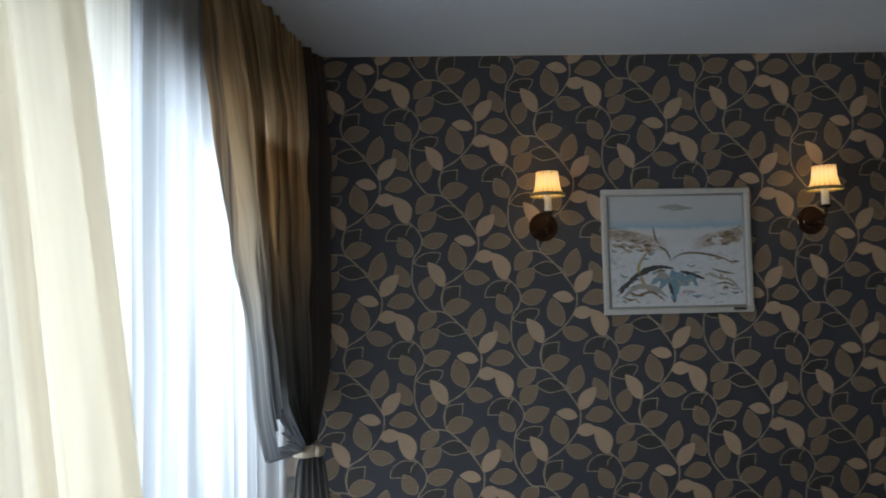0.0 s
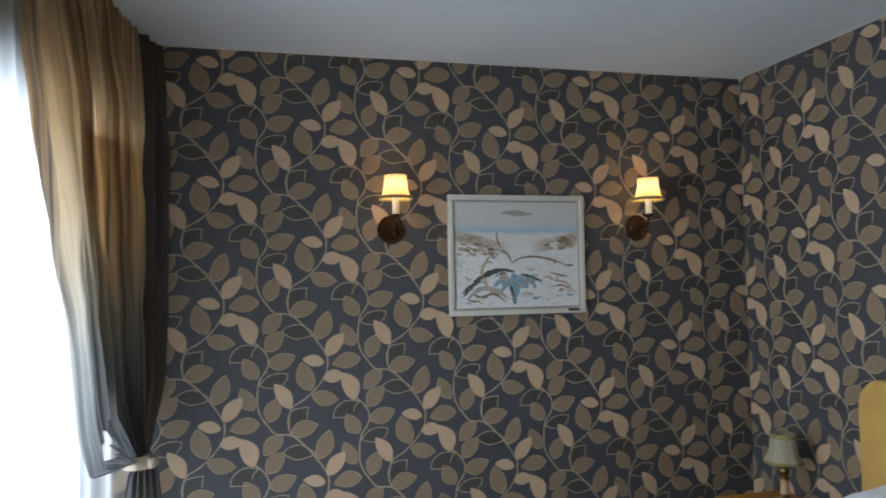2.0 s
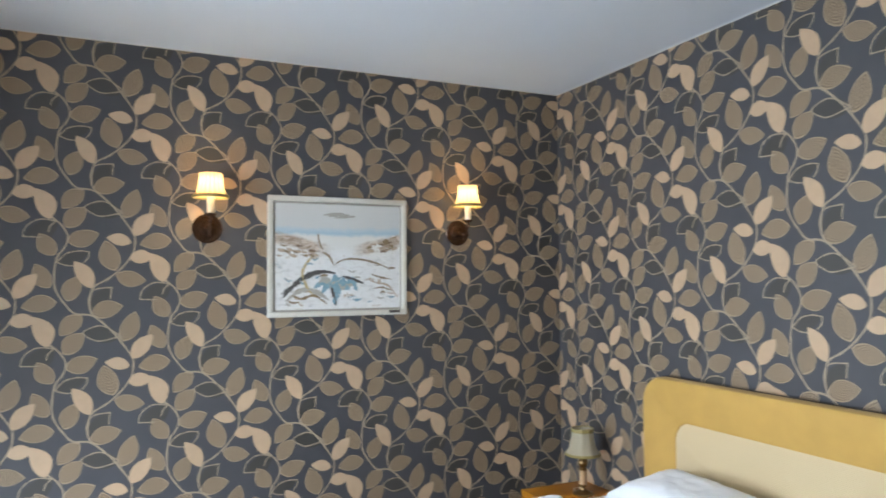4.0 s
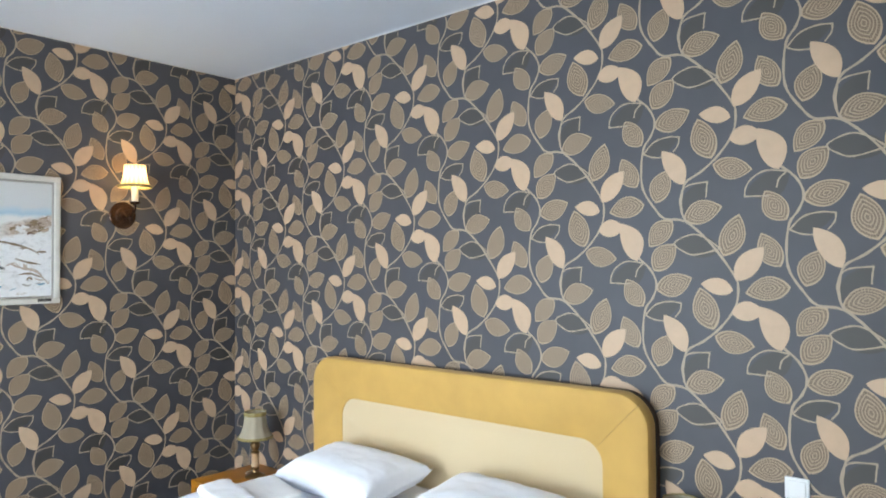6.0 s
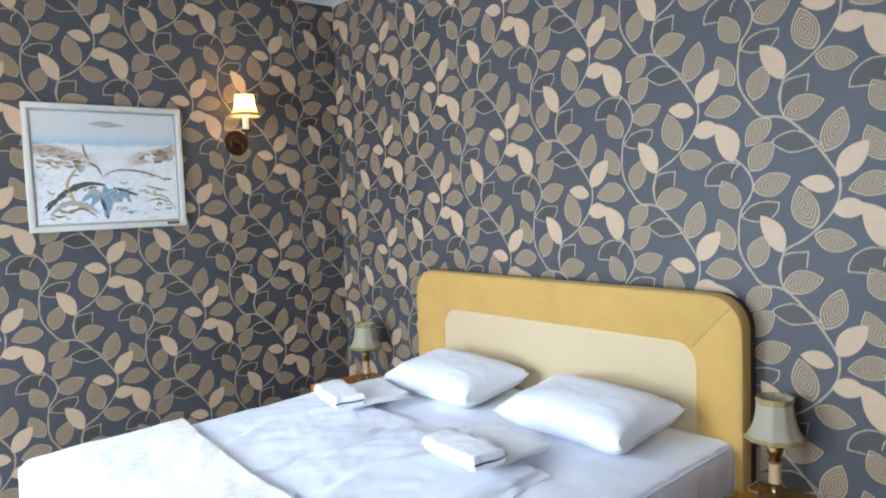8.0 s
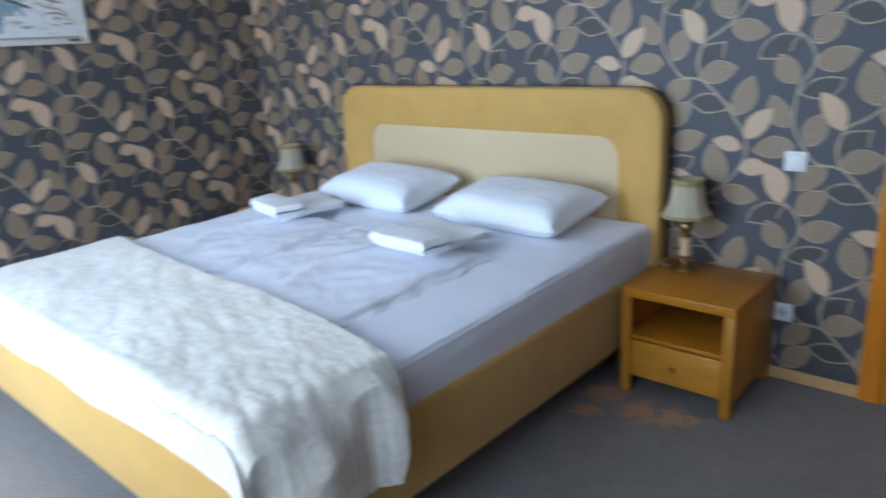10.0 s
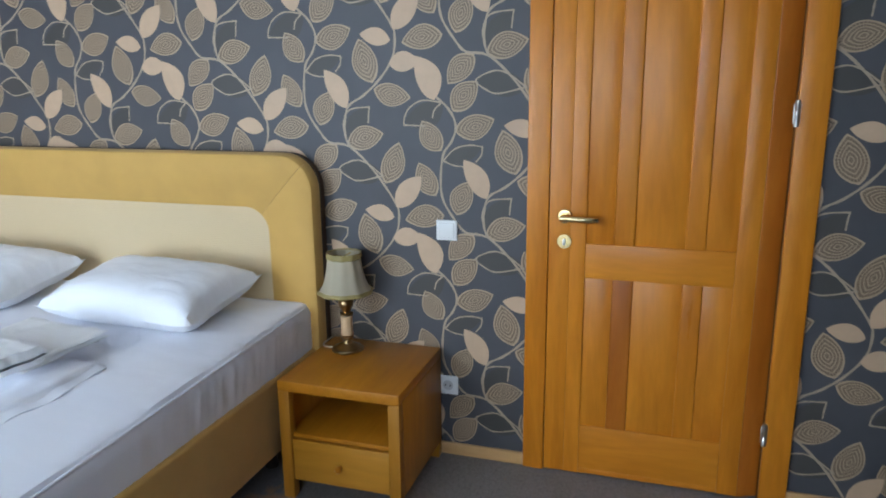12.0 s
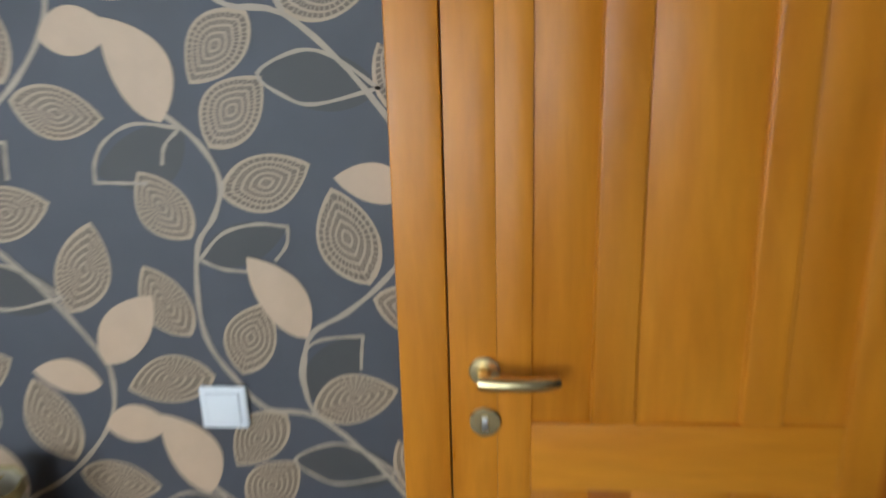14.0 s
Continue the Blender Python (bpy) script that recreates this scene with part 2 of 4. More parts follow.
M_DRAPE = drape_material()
M_FOLD_SHADE = cloth("brown_fold_shade", (0.075, 0.055, 0.045), vary=0.2, rough=0.7, streaks=(30, 0.5))
M_TIE = cloth("satin_tie", (0.55, 0.46, 0.34), vary=0.15, rough=0.4)


def lit_shade(name, strength):
    m, nt, b = shader(name, 0.8)
    b.inputs["Base Color"].default_value = (0.62, 0.45, 0.22, 1)
    tc = nt.nodes.new("ShaderNodeTexCoord"); sep = nt.nodes.new("ShaderNodeSeparateXYZ"); nt.links.new(tc.outputs["Generated"], sep.inputs[0])
    mp = nt.nodes.new("ShaderNodeMapping"); mp.inputs["Location"].default_value = (-0.155, 0, 0); nt.links.new(tc.outputs["Object"], mp.inputs[0])
    turn = nt.nodes.new("ShaderNodeTexGradient"); turn.gradient_type = "RADIAL"; nt.links.new(mp.outputs[0], turn.inputs[0])
    mul = nt.nodes.new("ShaderNodeMath"); mul.operation = "MULTIPLY"; mul.inputs[1].default_value = 2 * math.pi * 18; nt.links.new(turn.outputs["Fac"], mul.inputs[0])
    cs = nt.nodes.new("ShaderNodeMath"); cs.operation = "COSINE"; nt.links.new(mul.outputs[0], cs.inputs[0])
    pleat = ramp(nt, cs.outputs[0], (0.0, 0.45), (0.5, 1.0))
    col = ramp(nt, sep.outputs[2], (0.0, (0.6, 0.34, 0.09)), (0.35, (1.0, 0.86, 0.36)), (0.7, (1.0, 0.92, 0.5)), (1.0, (0.7, 0.47, 0.18)))
    nt.links.new(mix(nt, 0.8, col, pleat, "MULTIPLY"), b.inputs["Emission Color"])
    b.inputs["Emission Strength"].default_value = strength
    # thin cloth lets part of the bulb's light through
    tp = nt.nodes.new("ShaderNodeBsdfTransparent"); tp.inputs[0].default_value = (1.0, 0.8, 0.5, 1)
    mx = node(nt, "MixShader", Fac=0.45); nt.links.new(b.outputs[0], mx.inputs[1]); nt.links.new(tp.outputs[0], mx.inputs[2])
    nt.links.new(mx.outputs[0], nt.nodes["Material Output"].inputs[0])
    return m


M_LIT = lit_shade("lit_lampshade", 3.0)


def carpet_material():
    m, nt, b = shader("loop_carpet", 0.95)
    wide = noisy(nt, 1.6, 3.0); fine = noisy(nt, 260.0, 2.0)
    base = mix(nt, wide, (0.25, 0.229, 0.222), (0.32, 0.295, 0.285))
    base = mix(nt, 0.5, base, ramp(nt, noisy(nt, 75.0, 4.0, None, 0.7), (0.35, 0.6), (0.65, 1.25)), "MULTIPLY")
    base = mix(nt, 0.25, base, ramp(nt, noisy(nt, 7.0, 4.0, None, 0.6), (0.35, 0.75), (0.6, 1.1)), "MULTIPLY")
    base = mix(nt, 0.55, base, ramp(nt, fine, (0.3, 0.5), (0.7, 1.15)), "MULTIPLY")
    tc = nt.nodes.new("ShaderNodeTexCoord")
    total = None
    for x, y, r in ((2.95, -0.54, 0.16), (3.14, -0.6, 0.15), (3.27, -0.57, 0.14), (2.97, -0.71, 0.1), (4.61, -0.69, 0.17)):
        d = nt.nodes.new("ShaderNodeVectorMath"); d.operation = "DISTANCE"; d.inputs[1].default_value = (x, y, 0)
        nt.links.new(tc.outputs["Object"], d.inputs[0])
        spot = ramp(nt, d.outputs["Value"], (0.0, 0.62), (r, 0.0))
        total = spot if total is None else mix(nt, 1.0, total, spot, "LIGHTEN")
    blotch = noisy(nt, 18.0, 4.0)
    sm = mix(nt, 1.0, total, blotch, "ADD")
    mask = ramp(nt, sm, (0.72, 0.0), (0.92, 0.8))
    nt.links.new(mix(nt, mask, base, (0.55, 0.3, 0.15)), b.inputs["Base Color"])
    bump(nt, b, fine, 0.8, 0.004)
    return m


def bedspread_material():
    m, nt, b = shader("cream_bedspread", 0.8)
    swirl = noisy(nt, 17.0, 3.0, None, 0.5, 2.0)
    cream = mix(nt, ramp(nt, swirl, (0.4, 0.0), (0.6, 1.0)), (0.8, 0.765, 0.68), (0.9, 0.88, 0.82))
    wide = ramp(nt, noisy(nt, 5.0, 4.0, None, 0.6, 1.0), (0.5, 0.0), (0.72, 0.6))
    nt.links.new(mix(nt, wide, cream, (0.74, 0.65, 0.52)), b.inputs["Base Color"])
    b.inputs["Sheen Weight"].default_value = 0.2
    bump(nt, b, mix(nt, 0.5, swirl, noisy(nt, 46.0, 3.0)), 0.22, 0.003)
    return m


def canvas_material():
    """Loose landscape: grey sky, blue strip, pale hills, white ground, in the canvas's own 0..1 box."""
    m, nt, b = shader("painted_canvas", 0.55)
    tc = nt.nodes.new("ShaderNodeTexCoord"); sep = nt.nodes.new("ShaderNodeSeparateXYZ"); nt.links.new(tc.outputs["Generated"], sep.inputs[0])
    big = noisy(nt, 7.0, 5.0, None, 0.62, 1.0); strokes = noisy(nt, 13.0, 6.0, (1, 1, 1.9), 0.7, 1.2); dabs = noisy(nt, 26.0, 4.0, (1, 0.7, 1.6), 0.6, 1.8)
    wob = nt.nodes.new("ShaderNodeMath"); wob.operation = "MULTIPLY_ADD"; wob.inputs[1].default_value = 0.1
    nt.links.new(big, wob.inputs[0]); nt.links.new(sep.outputs[2], wob.inputs[2])
    bands = ramp(nt, wob.outputs[0], (0.74, (0.74, 0.73, 0.71)), (0.775, (0.4, 0.55, 0.64)), (0.805, (0.5, 0.6, 0.66)), (0.84, (0.62, 0.63, 0.63)), (1.0, (0.66, 0.66, 0.65)))
    hills = mix(nt, ramp(nt, dabs, (0.38, 0.0), (0.6, 1.0)), (0.27, 0.19, 0.13), (0.62, 0.52, 0.44))
    # hills rise to both sides of the picture's middle
    mid = nt.nodes.new("ShaderNodeMath"); mid.operation = "SUBTRACT"; mid.inputs[1].default_value = 0.52; nt.links.new(sep.outputs[1], mid.inputs[0])
    off = nt.nodes.new("ShaderNodeMath"); off.operation = "ABSOLUTE"; nt.links.new(mid.outputs[0], off.inputs[0])
    rise = nt.nodes.new("ShaderNodeMath"); rise.operation = "MULTIPLY_ADD"; rise.inputs[1].default_value = -0.3; nt.links.new(off.outputs[0], rise.inputs[0]); nt.links.new(wob.outputs[0], rise.inputs[2])
    hill = mix(nt, 1.0, ramp(nt, rise.outputs[0], (0.5, 0.0), (0.54, 1.0), (0.61, 1.0), (0.64, 0.0)), ramp(nt, off.outputs[0], (0.08, 0.0), (0.22, 1.0)), "MULTIPLY")
    marks = ramp(nt, strokes, (0.3, (0.34, 0.42, 0.48)), (0.38, (0.64, 0.63, 0.62)), (0.47, (0.76, 0.76, 0.76)), (0.6, (0.8, 0.8, 0.8)), (0.67, (0.6, 0.55, 0.49)), (0.76, (0.42, 0.38, 0.34)))
    low = ramp(nt, wob.outputs[0], (0.56, 1.0), (0.66, 0.0))
    nt.links.new(mix(nt, hill, mix(nt, low, bands, marks), hills), b.inputs["Base Color"])
    bump(nt, b, strokes, 0.5, 0.003)
    return m


M_CARPET, M_BEDSPREAD, M_CANVAS = carpet_material(), bedspread_material(), canvas_material()
M_STROKE = plain("dark_paint", (0.085, 0.08, 0.075), 0.5, vary=0.3, scale=60.0)
M_STROKE_B = plain("ochre_paint", (0.25, 0.18, 0.1), 0.5, vary=0.3, scale=60.0)
M_STROKE_D = plain("beige_paint", (0.46, 0.37, 0.29), 0.5, vary=0.3, scale=40.0)
M_STROKE_E = plain("white_paint", (0.72, 0.71, 0.7), 0.5, vary=0.12, scale=40.0)
M_STROKE_C = plain("blue_paint", (0.22, 0.36, 0.44), 0.5, vary=0.3, scale=60.0)


# ---- building helpers ----
def mesh_of(name, bm, material, smooth=True):
    bmesh.ops.recalc_face_normals(bm, faces=bm.faces)
    me = bpy.data.meshes.new(name); bm.to_mesh(me); bm.free()
    for mt in (material if isinstance(material, (list, tuple)) else [material]):
        me.materials.append(mt)
    if smooth:
        me.polygons.foreach_set("use_smooth", [True] * len(me.polygons))
        me.set_sharp_from_angle(angle=radians(38))
    return me


def part(name, bm, material, parent, label=""):
    ob = new(name, mesh_of(name, bm, material)); ob.parent = parent
    return tagged(ob, label)


def single(name, bm, material, label="", category="", group="", kind="", at=(0, 0, 0)):
    ob = new(name, mesh_of(name, bm, material)); ob.location = at
    return tagged(ob, label, category, group, kind)


def thing(name, at, label, category, group="", kind=""):
    ob = new(name); ob.empty_display_size = 0.1; ob.location = at
    return tagged(ob, label, category, group, kind)


def boxes(*specs, bevel=0.003, segments=2, bm=None):
    """Boxes given by two corners, with rounded edges."""
    bm = bm or bmesh.new()
    for a, b in specs:
        one = bmesh.new(); bmesh.ops.create_cube(one, size=1)
        for v in one.verts:
            v.co = [(a[i] + b[i]) / 2 + v.co[i] * (b[i] - a[i]) for i in range(3)]
        if bevel:
            bmesh.ops.bevel(one, geom=one.edges[:], offset=bevel, segments=segments, affect="EDGES", profile=0.5)
        me = bpy.data.meshes.new("tmp"); one.to_mesh(me); one.free(); bm.from_mesh(me); bpy.data.meshes.remove(me)
    return bm


def lathe(profile, seg=32, at=(0, 0, 0), axis="z", bm=None, wave=0.0, waves=0):
    """Turned body: (radius, height) from end to end; wave flutes it."""
    bm = bm or bmesh.new(); rings = []
    for r, h in profile:
        ring = []
        for i in range(seg):
            a = 2 * math.pi * i / seg; rr = r * (1 + wave * math.cos(waves * a)) if waves else r
            c, s = rr * math.cos(a), rr * math.sin(a)
            p = {"z": (c, s, h), "x": (h, c, s), "y": (c, h, s)}[axis]
            ring.append(bm.verts.new([p[k] + at[k] for k in range(3)]))
        rings.append(ring)
    for a, b in zip(rings, rings[1:]):
        for i in range(seg):
            bm.faces.new((a[i], a[(i + 1) % seg], b[(i + 1) % seg], b[i]))
    for ring, r in ((rings[0], profile[0][0]), (rings[-1], profile[-1][0])):
        if r < 0.004 or profile[0] != profile[-1]:
            bm.faces.new(ring)
    return bm


def tube(points, radius, seg=8, bm=None):
    bm = bm or bmesh.new(); pts = [Vector(p) for p in points]; rings = []
    for i, p in enumerate(pts):
        d = (pts[min(i + 1, len(pts) - 1)] - pts[max(i - 1, 0)]).normalized()
        u = d.orthogonal().normalized() if abs(d.z) > 0.9 else d.cross(Vector((0, 0, 1))).normalized(); w = d.cross(u)
        rings.append([bm.verts.new(p + radius * (math.cos(2 * math.pi * k / seg) * u + math.sin(2 * math.pi * k / seg) * w)) for k in range(seg)])
    for a, b in zip(rings, rings[1:]):
        for k in range(seg):
            bm.faces.new((a[k], a[(k + 1) % seg], b[(k + 1) % seg], b[k]))
    bm.faces.new(rings[0]); bm.faces.new(rings[-1])
    return bm


def smooth_line(points, steps=5):
    """Catmull-Rom through the points."""
    p = [Vector(q) for q in points]; p = [2 * p[0] - p[1]] + p + [2 * p[-1] - p[-2]]; out = []
    for i in range(1, len(p) - 2):
        for k in range(steps):
            t = k / steps
            out.append(0.5 * (2 * p[i] + (p[i + 1] - p[i - 1]) * t + (2 * p[i - 1] - 5 * p[i] + 4 * p[i + 1] - p[i + 2]) * t * t
                              + (3 * p[i] - p[i - 1] - 3 * p[i + 1] + p[i + 2]) * t ** 3))
    return out + [p[-2]]


def sheet(nu, nv, f, bm=None):
    """A grid of points f(u, v), u and v from 0 to 1."""
    bm = bm or bmesh.new(); layer = bm.loops.layers.uv.verify()
    g = [[bm.verts.new(f(i / nu, j / nv)) for j in range(nv + 1)] for i in range(nu + 1)]
    for i in range(nu):
        for j in range(nv):
            corners = ((i, j), (i + 1, j), (i + 1, j + 1), (i, j + 1))
            face = bm.faces.new([g[p][q] for p, q in corners])
            for loop, (p, q) in zip(face.loops, corners):
                loop[layer].uv = (p / nu, q / nv)
    return bm


def thicken(bm, t):
    bmesh.ops.recalc_face_normals(bm, faces=bm.faces)
    bmesh.ops.solidify(bm, geom=bm.faces[:], thickness=t)
    return bm


def rounded_outline(x0, z0, x1, z1, r, top_only=True, n=8):
    pts = []
    for cx, cz, a0, rr in ((x1 - r, z1 - r, 0, r), (x0 + r, z1 - r, 90, r)):
        pts += [(cx + rr * math.cos(radians(a0 + 90 * k / n)), cz + rr * math.sin(radians(a0 + 90 * k / n))) for k in range(n + 1)]
    return pts + [(x0, z0), (x1, z0)]


def slab(outline, y0, y1, bevel=0.0, bm=None):
    """An outline in x and z, pushed from y0 to y1 (the front), its front edge rounded."""
    bm = bm or bmesh.new()
    a = [bm.verts.new((x, y0, z)) for x, z in outline]; b = [bm.verts.new((x, y1, z)) for x, z in outline]
    n = len(a); front = bm.faces.new(b); bm.faces.new(a[::-1])
    for i in range(n):
        bm.faces.new((a[i], a[(i + 1) % n], b[(i + 1) % n], b[i]))
    if bevel:
        bmesh.ops.bevel(bm, geom=list(front.edges), offset=bevel, segments=3, affect="EDGES", profile=0.5)
    return bm


def wob(x, y, z=0.0, s=1.0):
    return noise.noise(Vector((x * s, y * s, z * s)))


# ---- room shell ----
T = 0.25
single("floor", boxes(((-T, ROOM_Y - T, -0.2), (ROOM_X + T, T, 0)), bevel=0), M_CARPET, "grey-brown loop carpet with orange bleached stains", "floor", kind="structure")
single("ceiling", boxes(((-T, ROOM_Y - T, CEIL), (ROOM_X + T, T, CEIL + T)), bevel=0), M_PAINT, "smooth white painted ceiling", "ceiling", kind="structure")
wall_west = single("wall_west", boxes(((-T, ROOM_Y - T, 0), (0, 0, CEIL)), bevel=0), M_WALLPAPER, "dark grey wallpapered wall with leaf vine print", "wall", kind="structure")
D0, D1, DTOP = 3.857, 4.625, 2.06
wall_north = single("wall_north", boxes(((-T, 0, 0), (D0, T, CEIL)), ((D1, 0, 0), (ROOM_X + T, T, CEIL)), ((D0, 0, DTOP), (D1, T, CEIL)), bevel=0), M_WALLPAPER,
                    "dark grey wallpapered wall with leaf vine print", "wall", kind="structure")
single("wall_east", boxes(((ROOM_X, ROOM_Y - T, 0), (ROOM_X + T, 0, CEIL)), bevel=0), M_WALLPAPER, "plain dark grey wallpapered side wall", "wall", kind="structure")
W0, W1, WZ0, WZ1 = 0.14, 3.25, 0.08, 2.5
# second opening is unseen, added to let in fill light
V0, V1 = 3.38, 4.35
single("wall_south", boxes(((0, ROOM_Y - T, 0), (W0, ROOM_Y, CEIL)), ((W1, ROOM_Y - T, 0), (V0, ROOM_Y, CEIL)), ((V1, ROOM_Y - T, 0), (ROOM_X, ROOM_Y, CEIL)),
                           ((W0, ROOM_Y - T, 0), (W1, ROOM_Y, WZ0)), ((W0, ROOM_Y - T, WZ1), (W1, ROOM_Y, CEIL)),
                           ((V0, ROOM_Y - T, 0), (V1, ROOM_Y, WZ0)), ((V0, ROOM_Y - T, WZ1), (V1, ROOM_Y, CEIL)), bevel=0), M_WALL_PLAIN,
       "pale painted window wall behind the curtains", "wall", kind="structure")
for a, b in (((0.006, -0.006), (ROOM_X, -0.0005)), ((0.0005, ROOM_Y), (0.006, -0.0005))):
    single("trim", boxes(((a[0], a[1], CEIL - 0.005), (b[0], b[1], CEIL - 0.0005)), bevel=0.0015), M_TRIM_WHITE, "thin white bead along the ceiling's edge", "trim", kind="structure")
for a, b, mt in (((0.012, 0), (D0 - 0.079, 0), M_PINE), ((D1 + 0.09, 0), (ROOM_X, 0), M_PINE)):
    single("baseboard", boxes(((a[0], -0.014, 0), (b[0], -0.001, 0.05)), bevel=0.003), mt, "low varnished pine baseboard along the wall", "baseboard", kind="structure")
single("baseboard", boxes(((0.001, ROOM_Y, 0), (0.014, -0.014, 0.05)), bevel=0.003), M_PINE_Y, "low varnished pine baseboard along the wall", "baseboard", kind="structure")

for number, (x0, x1) in enumerate(((W0, W1), (V0, V1)), 1):
    window = thing("window_%d" % number, ((x0 + x1) / 2, ROOM_Y - 0.15, WZ0), "white window behind voile curtains, bright daylight outside; second one unseen and added", "window", kind="structure")
    hw, hh = (x1 - x0) / 2, WZ1 - WZ0
    part("window_frame", boxes(((-hw, -0.04, 0), (-hw + 0.07, 0.04, hh)), ((hw - 0.07, -0.04, 0), (hw, 0.04, hh)), ((-hw + 0.07, -0.04, 0), (hw - 0.07, 0.04, 0.07)),
                               ((-hw + 0.07, -0.04, hh - 0.07), (hw - 0.07, 0.04, hh)), ((-0.06, -0.04, 0.07), (0.06, 0.04, hh - 0.07)), bevel=0.006), M_PVC, window)
    part("window_sill", boxes(((-hw, 0.04, -0.03), (hw, 0.145, 0.0)), bevel=0.006), M_PVC, window)

# ---- door ----
def build_door():
    door = thing("door_1", (D0, -0.001, 0), "closed varnished honey-brown wooden panel door with brass handle", "door", kind="structure")
    w = D1 - D0
    for name, a, b, mt in (("casing", (-0.079, -0.022, 0), (0.0, 0, DTOP + 0.075), M_DOOR_V), ("casing", (w, -0.022, 0), (w + 0.09, 0, DTOP + 0.075), M_DOOR_V),
                           ("casing", (0.0, -0.022, DTOP), (w, 0, DTOP + 0.075), M_DOOR_H)):
        part(name, boxes((a, b), bevel=0.004), mt, door)
    # gap shade put into dark jamb wood; added unseen board blocks stray light
    part("jamb", boxes(((0, 0.0, 0), (0.0015, 0.2, DTOP)), ((w - 0.0015, 0.0, 0), (w, 0.2, DTOP)), ((0.0015, 0, DTOP - 0.003), (w - 0.0015, 0.2, DTOP)), ((0.0015, 0.022, 0.0), (w - 0.0015, 0.06, DTOP - 0.003)), bevel=0), M_GAPWOOD, door, "jamb coloured dark for the gap's shade, unseen board behind")
    leaf0, leaf1 = 0.0028, w - 0.0028
    front, back = -0.02, 0.02
    f = lambda x: x - D0
    # stiles, each glued up of two staves
    for a, b in ((leaf0, f(3.9348)), (f(3.9351), f(3.9897)), (f(4.4864), f(4.5534))):
        part("stile", boxes(((a, front, 0.008), (b, back, DTOP - 0.006)), bevel=0.0007, segments=2), M_DOOR_V, door)
    # closing stave: the hinge side's dimness put into its bevel and darker wood
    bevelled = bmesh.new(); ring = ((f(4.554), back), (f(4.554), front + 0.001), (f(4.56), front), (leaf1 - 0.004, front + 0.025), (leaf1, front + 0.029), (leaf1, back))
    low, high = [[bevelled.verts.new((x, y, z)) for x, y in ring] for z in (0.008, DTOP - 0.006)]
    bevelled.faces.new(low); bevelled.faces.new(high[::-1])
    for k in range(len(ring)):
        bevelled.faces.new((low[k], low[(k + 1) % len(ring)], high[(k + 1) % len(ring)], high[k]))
    part("stile", bevelled, M_DOOR_RED_DIM, door, "bevelled closing stave, reddish and darkened for the dim hinge side")
    for z0, z1 in ((0.03, 0.205), (0.779, 0.904), (1.92, 2.05)):
        part("rail", boxes(((f(3.99), front, z0), (f(4.4861), back, z1)), bevel=0.002, segments=3), M_DOOR_H, door)
    part("kick_strip", boxes(((f(3.99), front + 0.003, 0.008), (f(4.486), back, 0.029)), bevel=0.002), M_DOOR_H, door)
    for a, b in ((4.086, 4.158), (4.322, 4.389)):
        for z0, z1 in ((0.206, 0.778), (0.905, 1.919)):
            part("mullion", boxes(((f(a), front + 0.0005, z0 - 0.004), (f(b), back - 0.001, z1 + 0.004)), bevel=0.006, segments=4), M_DOOR_RED_DIM if a < 4.1 and z0 < 0.5 else M_DOOR_V, door)
    for a, b in ((3.99, 4.085), (4.159, 4.321), (4.39, 4.486)):
        for z0, z1 in ((0.206, 0.778), (0.905, 1.919)):
            part("panel", boxes(((f(a) - 0.008, front + 0.0075, z0 - 0.008), (f(b) + 0.008, back - 0.002, z1 + 0.008)), bevel=0.003), M_DOOR_V, door)
    part("door_handle", lathe([(0.0, -0.0205), (0.026, -0.0205), (0.026, -0.027), (0.023, -0.03), (0.012, -0.031), (0.01, -0.034), (0.01, -0.058), (0.0, -0.06)], 28, (f(3.915), 0, 1.0), "y",
                              tube(smooth_line([(f(3.908), -0.064, 1.0), (f(3.93), -0.069, 1.0), (f(3.97), -0.068, 0.999), (f(4.01), -0.062, 0.997), (f(4.028), -0.052, 0.996)]), 0.012, 12)), M_BRASS, door, "satin brass lever handle on round rose")
    lock = part("lock_rose", lathe([(0.0, -0.0205), (0.026, -0.0205), (0.0265, -0.0245), (0.0245, -0.0265), (0.0, -0.0268)], 28, (f(3.915), 0, 0.909), "y"), M_BRASS, door, "round brass lock rose")
    part("cylinder", boxes(((f(3.915) - 0.005, -0.031, 0.897), (f(3.915) + 0.005, -0.0285, 0.92)), bevel=0.002), M_STEEL, lock, "steel lock cylinder")
    for z in (0.222, 1.318, 1.85):
        h = part("hinge", lathe([(0.0, z), (0.008, z), (0.008, z + 0.026), (0.0065, z + 0.028), (0.0065, z + 0.054), (0.008, z + 0.056), (0.008, z + 0.082), (0.0, z + 0.082)], 16, (w - 0.001, -0.026, 0)), M_STEEL, door, "small steel hinge")
        part("hinge_leaf", boxes(((w - 0.012, -0.0235, z + 0.01), (w + 0.01, -0.0205, z + 0.072)), bevel=0.001), M_STEEL, h)


build_door()

